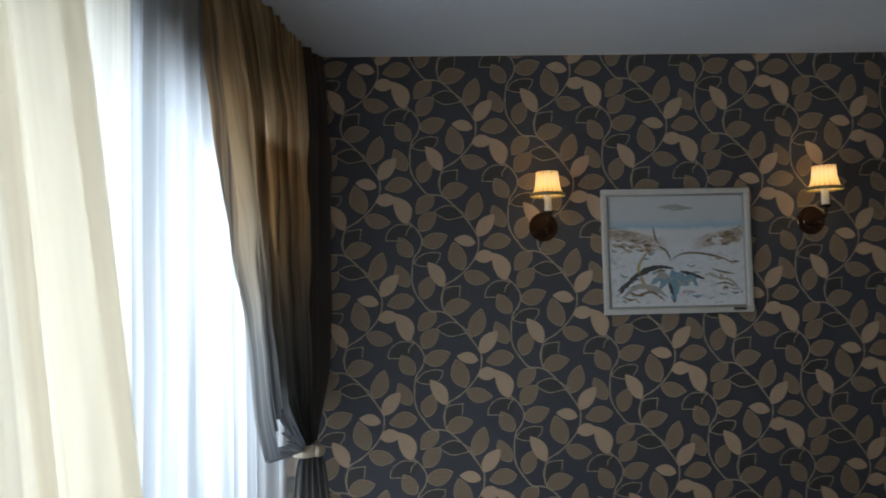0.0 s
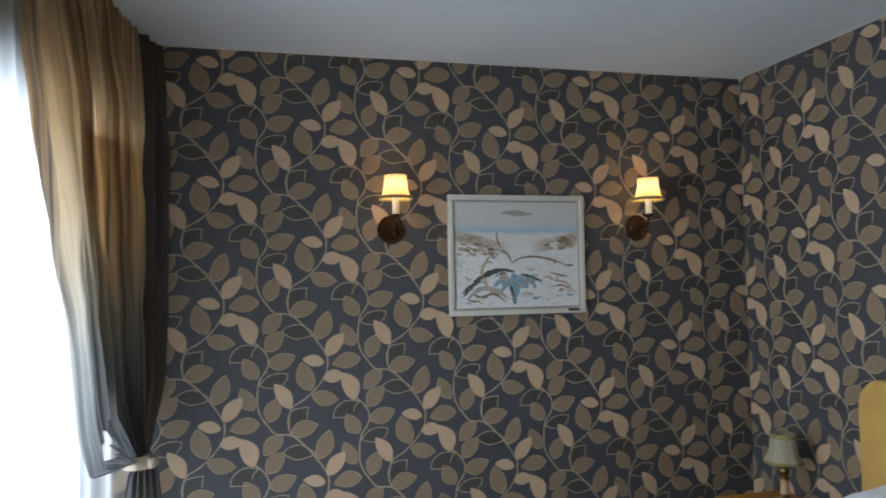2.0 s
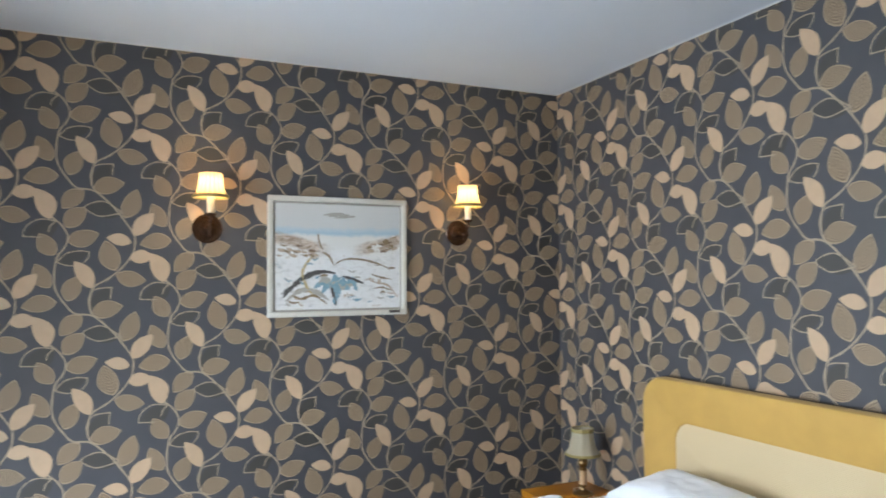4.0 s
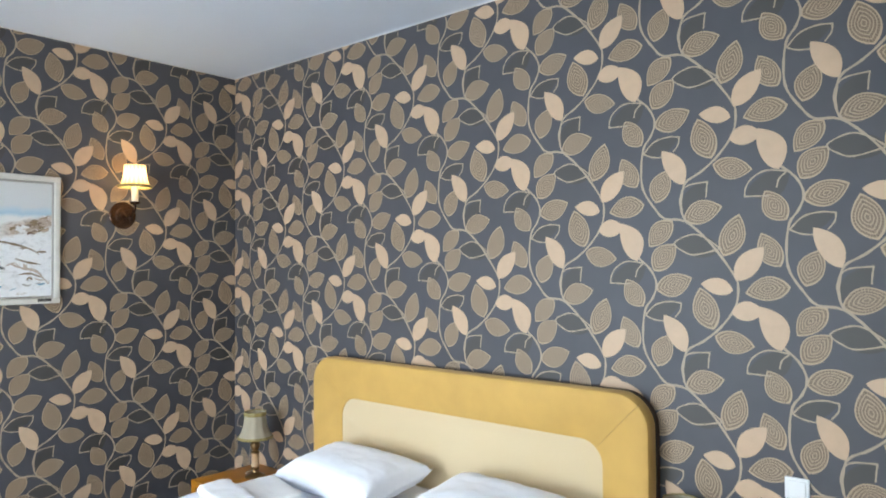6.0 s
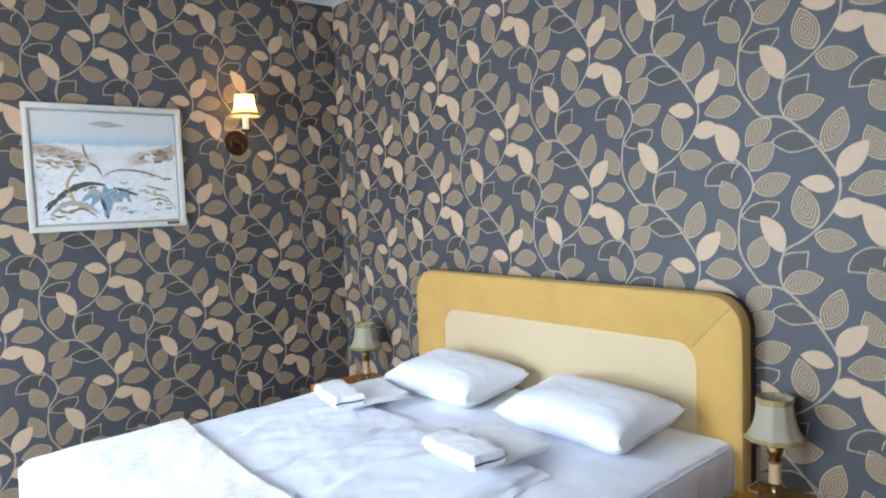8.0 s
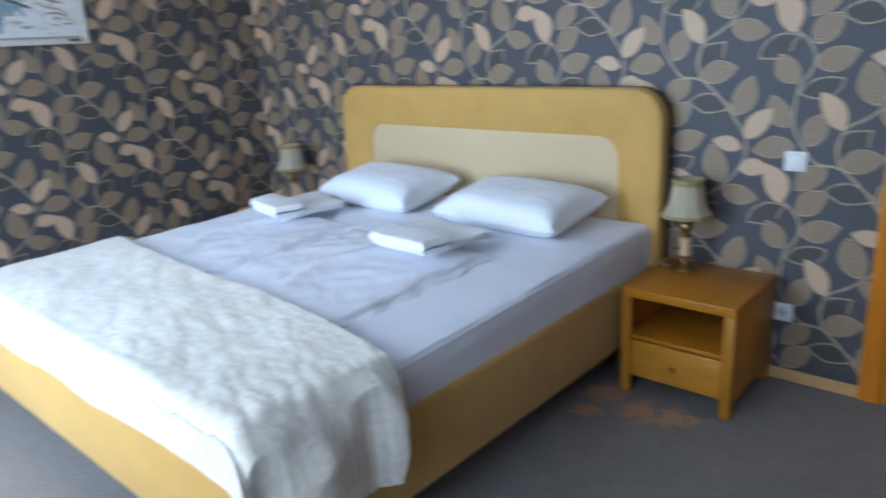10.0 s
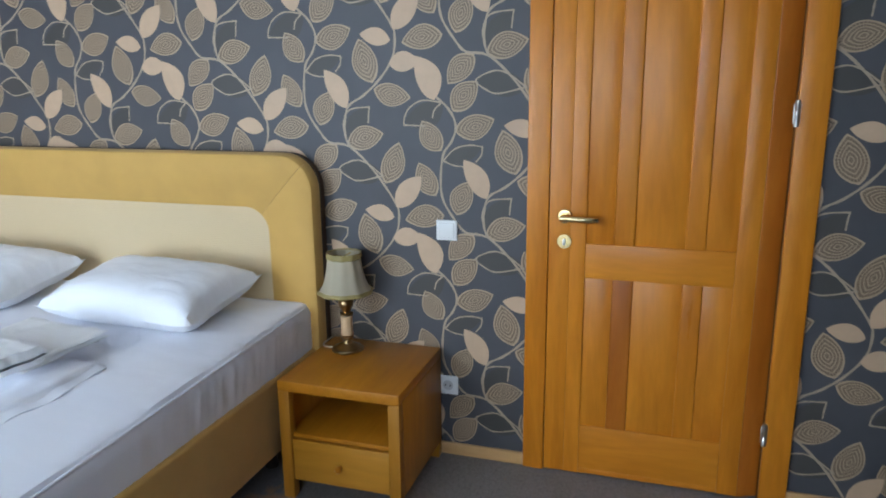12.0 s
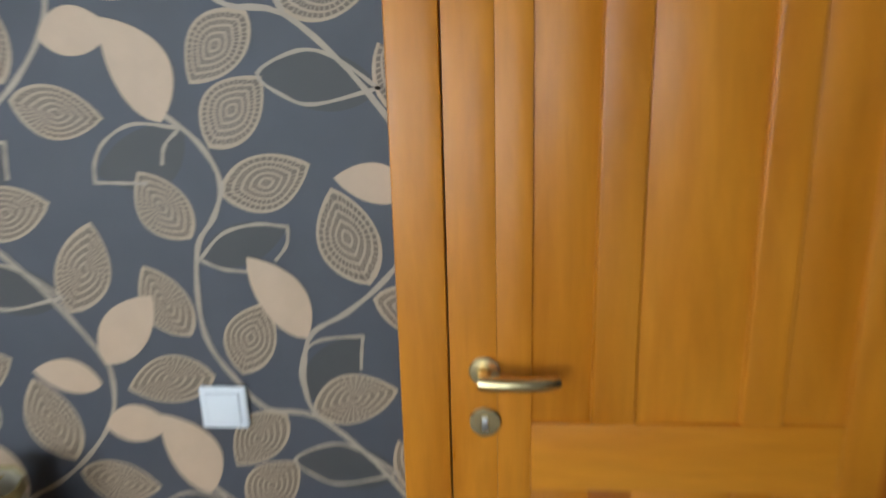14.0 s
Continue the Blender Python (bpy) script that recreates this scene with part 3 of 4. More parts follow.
for name, x, z, lab in (("light_switch", 3.473, 0.923, "square white plastic light switch on the wallpaper"), ("power_socket", 3.473, 0.298, "square white plastic power socket above the baseboard"),
                        ("light_switch", 5.062, 0.895, "square white plastic light switch beyond the door")):
    sw = thing(name, (x, -0.0025, z), lab, name.split("_")[1])
    part("plate", boxes(((-0.041, -0.009, -0.039), (0.041, 0, 0.039)), bevel=0.005, segments=3), M_WHITE_PLASTIC, sw)
    if name == "light_switch":
        # grey frame: shade of the rocker's gap put into the colour
        part("rocker_gap", boxes(((-0.0295, -0.0098, -0.0285), (0.0295, -0.008, 0.0285)), bevel=0.001), M_RECESS_SHADE, sw, "grey frame standing for the shade in the rocker's gap")
        part("rocker", boxes(((-0.028, -0.0125, -0.027), (0.028, -0.008, 0.027)), bevel=0.003), M_WHITE_PLASTIC, sw)
    else:
        part("socket_face", lathe([(0.021, -0.004), (0.021, -0.0095), (0.027, -0.0105), (0.028, -0.008)], 28, (0, 0, 0), "y"), M_WHITE_PLASTIC, sw)
        # flat grey disc puts the socket well's shade into the colour
        part("socket_well", lathe([(0.0, -0.0091), (0.0205, -0.0091), (0.0205, -0.0096), (0.0, -0.0097)], 28, (0, 0, 0), "y"), M_RECESS_SHADE, sw, "flat grey disc for the shade in the socket well")
        for dx in (-0.0095, 0.0095):
            part("pin_hole", lathe([(0.0, -0.0094), (0.003, -0.0096), (0.003, -0.0102), (0.0, -0.0103)], 12, (dx, 0, 0), "y"), M_DARKGAP, sw)
stop = thing("door_stop", (4.93, -0.376, 0), "small polished steel dome door stop on carpet", "door stop")
part("dome", lathe([(0.024, 0), (0.024, 0.008), (0.02, 0.018), (0.012, 0.024), (0.0, 0.026)], 24), M_STEEL, stop)
part("rubber_ring", lathe([(0.0255, 0.003), (0.0275, 0.006), (0.0255, 0.009), (0.024, 0.006)], 24), M_DARKGAP, stop, "black rubber ring")


# ---- bed ----
BX0, BX1, BY = 0.945, 2.955, -2.2
bed = thing("bed", ((BX0 + BX1) / 2, -0.1, 0), "wide double bed upholstered in mustard yellow velour, made up", "bed")
bx = (BX0 + BX1) / 2
hx0, hx1, htop = BX0 - bx, 2.972 - bx, 1.205
R, IN = 0.14, 0.222
outer = rounded_outline(hx0, 0.1, hx1, htop, R)
part("headboard_back", slab(rounded_outline(hx0 + 0.003, 0.1, hx1 - 0.003, htop - 0.003, R), 0.095, 0.055), M_BACKING, bed, "dark backing board of the headboard")
part("piping", slab(rounded_outline(hx0 - 0.002, 0.1, hx1 + 0.003, htop + 0.003, R), 0.0545, 0.0505), M_PIPING, bed, "dark piping round the headboard")


def frame_piece(side):
    """One of the three padded strips of the headboard's border, mitred at the corners."""
    n = 8
    ix0, ix1, iz = hx0 + IN, hx1 - IN, htop - IN
    out = []; ins = []; ri = 0.1
    if side == "top":
        for k in range(n + 1):
            a = radians(45 + 45 * k / n)
            out.append((hx1 - R + R * math.cos(a), htop - R + R * math.sin(a))); ins.append((ix1 - ri + ri * math.cos(a), iz - ri + ri * math.sin(a)))
        for k in range(n + 1):
            a = radians(90 + 45 * k / n)
            out.append((hx0 + R + R * math.cos(a), htop - R + R * math.sin(a))); ins.append((ix0 + ri + ri * math.cos(a), iz - ri + ri * math.sin(a)))
    else:
        s = 1 if side == "right" else -1
        for k in range(n + 1):
            a = radians(45 - 45 * k / n)
            ox, ix = (hx1 - R, ix1 - ri) if s > 0 else (hx0 + R, ix0 + ri)
            out.append((ox + s * R * math.cos(a), htop - R + R * math.sin(a))); ins.append((ix + s * ri * math.cos(a), iz - ri + ri * math.sin(a)))
        out.append((hx1 if s > 0 else hx0, 0.1)); ins.append((ix1 if s > 0 else ix0, 0.1))
    for seq in (out, ins):
        seq.insert(1, tuple(p + (q - p) * 0.06 for p, q in zip(seq[0], seq[1])))
        if side == "top":
            seq.insert(-1, tuple(p + (q - p) * 0.06 for p, q in zip(seq[-1], seq[-2])))
    bm = bmesh.new(); rows = []
    prof = ((0.0, 0.05), (0.0, 0.008), (0.03, -0.006), (0.1, -0.012), (0.3, -0.008), (0.6, 0.003), (0.9, 0.015), (0.97, 0.021), (1.0, 0.045))
    for k, ((ox, oz), (qx, qz)) in enumerate(zip(out, ins)):
        seam = 0.012 if k == 0 or (side == "top" and k == len(out) - 1) else 0.0
        rows.append([bm.verts.new((ox + (qx - ox) * t, min(y + seam, 0.05), oz + (qz - oz) * t)) for t, y in prof])
    for a, b in zip(rows, rows[1:]):
        for i in range(len(prof) - 1):
            bm.faces.new((a[i], b[i], b[i + 1], a[i + 1]))
    for end in (rows[0], rows[-1]):
        bm.faces.new(end)
    return bm


for side in ("left", "top", "right"):
    part("headboard_border", frame_piece(side), M_VELOUR, bed)
part("headboard_panel", slab(rounded_outline(hx0 + IN - 0.01, 0.1, hx1 - IN + 0.01, htop - IN + 0.01, 0.11), 0.049, 0.026, 0.008), M_PANEL, bed, "beige ribbed fabric inset panel")
part("side_rail", boxes(((BX1 - bx - 0.05, BY + 0.1, 0.145), (BX1 - bx, 0.05, 0.43)), bevel=0.012, segments=3), M_VELOUR, bed)
part("side_rail", boxes(((BX0 - bx, BY + 0.1, 0.145), (BX0 - bx + 0.05, 0.05, 0.43)), bevel=0.012, segments=3), M_VELOUR, bed)
part("foot_rail", boxes(((BX0 - bx + 0.05, BY + 0.1, 0.145), (BX1 - bx - 0.05, BY + 0.15, 0.43)), bevel=0.012, segments=3), M_VELOUR, bed)
part("slatted_base", boxes(((BX0 - bx + 0.05, BY + 0.15, 0.2), (BX1 - bx - 0.05, 0.04, 0.4)), bevel=0), M_PIPING, bed, "dark base under the mattress")
for x, y in ((BX0 - bx + 0.12, BY + 0.25), (BX1 - bx - 0.12, BY + 0.25), (BX0 - bx + 0.12, -0.2), (BX1 - bx - 0.12, -0.2)):
    part("leg", lathe([(0.0, 0.0), (0.025, 0.0), (0.025, 0.01), (0.02, 0.02), (0.022, 0.12), (0.022, 0.21), (0.0, 0.21)], 16, (x, y, 0)), M_DARKGAP, bed, "short dark bed leg")


def dip(y):
    """The bedding sinks a little towards the foot."""
    return -0.033 * max(0.0, -0.1 - y)


def soft_box(x0, y0, z0, x1, y1, z1, r, nu=40, nv=44, puff=0.01, wrinkle=0.006, seed=0.0, side_folds=0.0):
    """A padded slab with round edges, slightly domed and creased."""
    def f(u, v):
        def spread(t, a, b):
            # walk over the top, then down both flanks
            d = z1 - z0; L = (b - a) + 2 * d; s = t * L
            if s < d: return a, s - d
            if s > d + b - a: return b, (d + b - a) - s
            return a + s - d, 0.0
        x, dx = spread(u, x0, x1); y, dy = spread(v, y0, y1)
        drop = min(dx, dy)
        ex, ey = min(x - x0, x1 - x), min(y - y0, y1 - y)
        z = z1 + drop
        e = min(ex, ey)
        if drop == 0.0 and e < r:
            z -= r - math.sqrt(max(0, r * r - (r - e) ** 2))
        if drop < 0 and -drop < r:
            k = r - math.sqrt(max(0, r * r - (r + drop) ** 2))
            if dx < 0: x += k * (1 if x == x0 else -1)
            if dy < 0: y += k * (1 if y == y0 else -1)
        if drop == 0.0:
            q = min(1, e / 0.25)
            z += puff * q + wrinkle * (wob(x, y, seed, 3.2) + 0.6 * wob(x, y, seed + 4, 9.0) + 0.35 * abs(wob(x * 2.2, y * 0.8, seed + 9, 14.0)))
        else:
            # upright creases, deepest towards the head
            head = 0.12 + 0.88 * min(1.0, max(0.0, (y + 1.35) / 0.6))
            push = side_folds * head * (wob(1.0, y + 0.25 * z, seed + 2, 13.0) + 0.9 * abs(wob(2.0, y - 0.15 * z, 0.3, 31.0)) + 0.3 * wob(x, y * 2, z * 2, 9.0))
            if dx < 0: x += push * (-1 if x <= (x0 + x1) / 2 else 1)
            if dy < 0: y += push
        return (x, y, max(z + dip(y), z0))
    bm = sheet(nu, nv, f)
    bmesh.ops.remove_doubles(bm, verts=bm.verts, dist=0.0008)
    return bm


mattress = single("mattress", soft_box(0.985, BY + 0.05, 0.405, 2.935, -0.075, 0.62, 0.045, 80, 240, 0.012, 0.006, 3.0, 0.008), M_SHEET,
       "thick mattress under a creased white fitted sheet", "mattress")


def seam(points):
    return part("edge_piping", tube(points, 0.0045, 6), M_SHEET, mattress, "raised seam along the mattress edge")


seam([(2.926, BY + 0.12 + (1.98 - 0.04) * k / 40, 0.6055 + dip(BY + 0.12 + (1.98 - 0.04) * k / 40) + 0.002 * wob(k * 0.3, 1.0)) for k in range(41)])
seam([(1.02 + 1.88 * k / 30, -0.085, 0.6065 + dip(-0.085) + 0.002 * wob(k * 0.3, 4.0)) for k in range(31)])


def duvet(name, x0, y0, x1, y1, seed, label):
    z = 0.628
    def f(u, v):
        x, y = x0 + (x1 - x0) * u, y0 + (y1 - y0) * v
        e = min(u * (x1 - x0), (1 - u) * (x1 - x0), v * (y1 - y0), (1 - v) * (y1 - y0))
        lift = 0.03 * (1 - max(0, 1 - e / 0.035) ** 2) ** 0.5 if e < 0.035 else 0.03
        edge_wave = 0.03 * wob(u * 3, v * 4, seed, 1.7)
        w = 0.011 * wob(x, y, seed, 5) + 0.008 * wob(x * 0.7 + y * 0.5, y - x, seed, 11) + 0.008 * abs(wob(x + y, y * 0.5, seed + 3, 17))
        crease = 0.018 * math.exp(-((u - 0.5 - 0.1 * math.sin(v * 6 + seed)) / 0.05) ** 2)
        return (x + edge_wave * (u - 0.5) * 2, y + edge_wave * 0.6, z + dip(y) + lift + (w + crease) * min(1, e / 0.05) * max(0.0, min(1.0, (y + 1.62) / 0.2)))
    bm = sheet(54, 54, f)
    low = sheet(2, 2, lambda u, v: (x0 + 0.02 + (x1 - x0 - 0.04) * u, y0 + 0.02 + (y1 - y0 - 0.04) * v, 0.632 + dip(y0 + 0.02 + (y1 - y0 - 0.04) * v)))
    me = bpy.data.meshes.new("tmp"); low.to_mesh(me); low.free(); bm.from_mesh(me); bpy.data.meshes.remove(me)
    ob = single(name, bm, M_SHEET, label, "duvet", "duvets on the bed")
    # flat hemmed border of the cover along its free edges
    rim = bmesh.new(); w = 0.035
    for ax, ay, bx2, by2, nx, ny in ((x0, y1, x1, y1, 0, 1), (x1, y1, x1, y0, 1, 0)):
        def g(u, v, ax=ax, ay=ay, bx2=bx2, by2=by2, nx=nx, ny=ny):
            x, y = ax + (bx2 - ax) * u, ay + (by2 - ay) * u
            k = 0.03 * wob((x - x0) / (x1 - x0) * 3, (y - y0) / (y1 - y0) * 4, seed, 1.7)
            return (x + k * (1 if nx else 0) + nx * (w * v - 0.012), y + 0.6 * k + ny * (w * v - 0.012), z + 0.014 - 0.008 * v + dip(y) + 0.006 * wob(x, y, seed + 5, 14) + 0.004 * math.sin(u * 40 + seed))
        sheet(48, 3, g, rim)
    part("hem_border", thicken(rim, 0.004), M_SHEET, ob, "flat stitched hem of the cover")
    return ob


duvet("duvet", 1.0, -1.74, 1.78, -0.8, 1.3, "folded white duvet, creased, lying beside the other one")
duvet("duvet", 1.83, -1.84, 2.6, -0.85, 7.7, "folded white duvet, creased, its edge turned near the bedside")


def build_pillow():
    bm = bmesh.new()
    W, H, Tk = 0.352, 0.215, 0.09
    for s in (1, -1):
        def f(u, v):
            a, b = u * 2 - 1, v * 2 - 1
            k = (max(0, 1 - a ** 4) * max(0, 1 - b ** 4)) ** 0.46
            x, y = a * W * (1 - 0.08 * (1 - b * b) * abs(a)), b * H * (1 - 0.12 * (1 - a * a))
            return (x, y, s * Tk * k * (1.15 if s > 0 else 0.75) + 0.008 * k * (wob(a, b, s * 3.3, 2.6) + 0.7 * wob(a * 1.5, b, 5, 6)) + 0.02 * abs(a) ** 6 * abs(b) ** 6)
        sheet(34, 26, f, bm)
    bmesh.ops.remove_doubles(bm, verts=bm.verts, dist=0.0006)
    return bm


pillow = single("pillow", build_pillow(), M_PILLOW, "plump white pillow lying against the headboard", "pillow", "pillows on the bed")
pillow.matrix_world = pose(2.42, -0.385, 0.697, 9, 0, -3)
copy_thing(pillow, pose(1.56, -0.37, 0.697, 9, 0, -2))


def build_towels():
    t = thing("towel_stack", (0, 0, 0), "folded white terry towels stacked on the bed", "towel", "towel stacks on the bed")
    def folded(name, w, d, z0, layers, seed, dx=0.0, dy=0.0, th=0.026):
        bm = bmesh.new()
        for i in range(layers):
            def f(u, v):
                # profile round the fold at the front
                L = 2 * d; s = v * L; x = (u - 0.5) * w * (1 - 0.02 * i)
                half = th / 2
                y, z = (-d / 2 + s, half) if s < d else (d / 2 - (s - d), -half)
                e = min(s % d, d - s % d)
                if e < 0.02: z *= math.sqrt(max(0, 1 - (1 - e / 0.02) ** 2))
                q = 1 - max(0, (abs(u - 0.5) - 0.47) / 0.03)
                return (x + dx + 0.008 * wob(v * 5, i, seed, 2), y + dy + 0.008 * wob(u * 4, i, seed, 2), z0 + th * (i + 0.5) + z * max(0.15, q) + 0.007 * wob(x, y, seed + i, 9) + 0.004 * wob(x, y, seed, 24))
            sheet(26, 30, f, bm)
        bmesh.ops.remove_doubles(bm, verts=bm.verts, dist=0.0006)
        return part(name, bm, M_TOWEL, t)
    folded("bath_towel", 0.36, 0.31, 0.0, 2, 1.0, -0.02, 0.05, 0.017)
    folded("hand_towel", 0.33, 0.16, 0.018, 1, 5.0, 0.0, -0.1, 0.055)
    return t


towels = build_towels()
towels.matrix_world = pose(2.37, -0.93, 0.655, 2, 0, -6)
copy_thing(towels, pose(1.39, -0.84, 0.655, 2, 0, -14))


def build_bedspread():
    """Throw over the foot end, hanging in folds over the bedside, tucked behind the foot rail."""
    top, x0, x1, xr = 0.682, 0.955, 2.95, 0.05
    LX = x1 - x0 + 0.33
    def f(u, v):
        s = u * LX; yb = -1.55 - 0.17 * u - 0.06 * u ** 3 - 0.02 * math.sin(u * 7.0)
        ye = BY - 0.03
        t = v * (abs(ye - yb) + 0.13)
        over_foot = max(0.0, t - abs(ye - yb)); y = yb - min(t, abs(ye - yb))
        over_side = max(0.0, s - (x1 - x0)); x = x0 + min(s, x1 - x0)
        z = top + dip(y)
        e = min(x1 - x, 9); ef = y - ye
        if over_side == 0 and e < xr: z -= xr - math.sqrt(max(0, xr * xr - (xr - e) ** 2))
        if over_foot == 0 and ef < xr: z -= xr - math.sqrt(max(0, xr * xr - (xr - ef) ** 2))
        crumple = 0.016 * wob(x, y, 2.0, 3.0) + 0.004 * abs(wob(x * 0.6 + y, y * 0.5, 5.0, 7.0)) + 0.003 * wob(x + 0.5 * y, y, 6.0, 8) + 0.004 * abs(wob(x * 0.8, y * 1.6, 8.0, 9)) * (0.3 + u) + 0.015 * u ** 3 * abs(wob(x * 0.5, y + 0.4 * x, 3.0, 15)) + 0.003 * u * abs(wob(x * 0.4, y, 7.0, 30))
        if over_side > 0:
            k = min(1, over_side / 0.14)
            fold = math.sin(y * 27 + 2.2 * wob(y, 0, 3, 3)) * 0.026 + 0.02 * wob(y + 0.3 * z, z, 9.0, 11) + 0.008 * abs(wob(y * 1.3 - 0.4 * z, z, 4.0, 26))
            z -= xr + over_side * (1 + 0.14 * wob(y, 0, 1, 7) + 0.07 * wob(y, 0, 5, 24)) - 0.03 * k
            x += 0.03 + k * (0.03 + fold) + 0.01 * wob(y, z, 4, 12)
            z += 0.02 * wob(y, x, 5, 9)
            if over_foot > 0:
                y -= 0.02; z -= over_foot * (0.98 - 0.6 * k) + xr * 0.6 * (1 - k)
                x -= 0.12 * over_foot
        else:
            z += crumple
        if over_foot > 0 and over_side == 0:
            z -= over_foot * 0.98 + xr * 0.6
            y -= 0.005 + 0.005 * math.sin(x * 9 + wob(x, 0, 2, 2)) * min(1, over_foot / 0.1)
        return (x, y, max(z, 0.2))
    return thicken(sheet(200, 120, f), 0.005)


single("bedspread", build_bedspread(), M_BEDSPREAD, "cream jacquard bedspread crumpled over the foot of the bed", "bedspread")


# ---- bedside ----
# dark back: the shade inside the shelf put into the panel's colour
M_SHELF_SHADE = plain("shelf_shade", (0.13, 0.055, 0.015), 0.6, vary=0.15)


def build_nightstand():
    n = thing("nightstand", (3.218, -0.245, 0), "honey-brown wooden nightstand with open shelf and drawer", "nightstand", "nightstands beside the bed")
    w, d, h = 0.228, 0.23, 0.455
    part("top", boxes(((-w, -d, h - 0.038), (w, d, h)), bevel=0.003), M_BEECH, n)
    for sx in (-1, 1):
        part("side_panel", boxes(((min(sx * w, sx * (w - 0.02)), -d + 0.04, 0.06), (max(sx * w, sx * (w - 0.02)), d - 0.002, h - 0.039)), bevel=0.002), M_BEECH_V, n)
        a, b = sorted((sx * w, sx * (w - 0.042)))
        part("leg", boxes(((a, -d, 0), (b, -d + 0.039, h - 0.039)), bevel=0.003), M_BEECH_V, n)
        part("back_leg", boxes(((a, d - 0.0395, 0), (b, d - 0.003, 0.059)), bevel=0.003), M_BEECH_V, n)
    part("shelf", boxes(((-w + 0.021, -d + 0.02, 0.235), (w - 0.021, d - 0.012, 0.251)), bevel=0.002), M_BEECH, n)
    part("back_panel", boxes(((-w + 0.021, d - 0.011, 0.06), (w - 0.021, d - 0.004, h - 0.039)), bevel=0), M_SHELF_SHADE, n, "back panel coloured dark for the shade inside the shelf")
    dr = part("drawer_front", boxes(((-w + 0.044, -d + 0.006, 0.075), (w - 0.044, -d + 0.024, 0.233)), bevel=0.003), M_BEECH_X, n)
    part("knob", lathe([(0.006, -d + 0.007), (0.006, -d - 0.004), (0.012, -d - 0.009), (0.013, -d - 0.016), (0.008, -d - 0.021), (0.0, -d - 0.022)], 20, (0, 0, 0.152), "y"), M_BEECH, dr, "small round wooden knob")
    part("drawer_box", boxes(((-w + 0.05, -d + 0.025, 0.085), (w - 0.05, d - 0.03, 0.2)), bevel=0), M_BEECH, n)
    return n


nightstand = build_nightstand()
copy_thing(nightstand, pose(0.5, -0.245, 0))


def build_lamp():
    l = thing("table_lamp", (3.105, -0.135, 0.455), "small brass and ivory table lamp with fluted linen shade", "lamp", "table lamps on the nightstands")
    part("foot", lathe([(0.0, 0.0), (0.06, 0.0), (0.062, 0.006), (0.058, 0.012), (0.045, 0.016), (0.034, 0.024), (0.02, 0.03), (0.016, 0.04), (0.024, 0.048), (0.024, 0.056), (0.016, 0.062), (0.0, 0.063)], 36), M_BRASS_DARK, l, "turned dark brass foot")
    part("column", lathe([(0.0, 0.062), (0.023, 0.063), (0.025, 0.07), (0.022, 0.08), (0.022, 0.13), (0.025, 0.14), (0.0, 0.145)], 32), M_OCHRE, l, "ochre marbled ceramic column")
    part("socket", lathe([(0.0, 0.144), (0.026, 0.145), (0.026, 0.151), (0.015, 0.156), (0.02, 0.166), (0.029, 0.182), (0.03, 0.196), (0.022, 0.208), (0.013, 0.216), (0.012, 0.27), (0.0, 0.271)], 28), M_BRASS_DARK, l, "dark brass urn-shaped lamp holder")
    shade = part("shade", lathe([(0.102, 0.238), (0.095, 0.246), (0.085, 0.262), (0.075, 0.29), (0.068, 0.325), (0.063, 0.36), (0.062, 0.385), (0.06, 0.385), (0.061, 0.36), (0.066, 0.325), (0.073, 0.29), (0.083, 0.262), (0.093, 0.246), (0.1, 0.238), (0.102, 0.238)], 80, wave=0.024, waves=10), M_LINEN, l, "cream linen bell shade")
    part("bottom_braid", lathe([(0.1025, 0.231), (0.106, 0.237), (0.1, 0.247), (0.0975, 0.239), (0.1025, 0.231)], 80, wave=0.024, waves=10), M_TRIM, shade, "gold braid")
    part("top_braid", lathe([(0.0625, 0.366), (0.067, 0.371), (0.0655, 0.39), (0.0615, 0.389), (0.0625, 0.366)], 80, wave=0.024, waves=10), M_TRIM, shade, "gold braid")
    part("shade_carrier", boxes(((-0.058, -0.002, 0.372), (0.058, 0.002, 0.375)), ((-0.002, -0.058, 0.3725), (0.002, 0.058, 0.3755)), ((-0.006, -0.006, 0.272), (0.006, 0.006, 0.372)), bevel=0), M_BRASS, l)
    part("cord", tube(smooth_line([(-0.058, 0.0, 0.004), (-0.09, -0.005, 0.005), (-0.115, 0.02, 0.004), (-0.118, 0.06, 0.004), (-0.117, 0.1, 0.004)]), 0.003, 6), M_IVORY, l, "thin ivory cord")
    return l


M_OCHRE = plain("ochre_ceramic", (0.6, 0.42, 0.25), 0.3, vary=0.18, scale=35.0, relief=0.05)
M_BRASS_DARK = plain("aged_brass", (0.34, 0.23, 0.11), 0.28, 1.0, vary=0.3, scale=40.0, relief=0.05)
lamp = build_lamp()
copy_thing(lamp, pose(0.52, -0.2, 0.455))


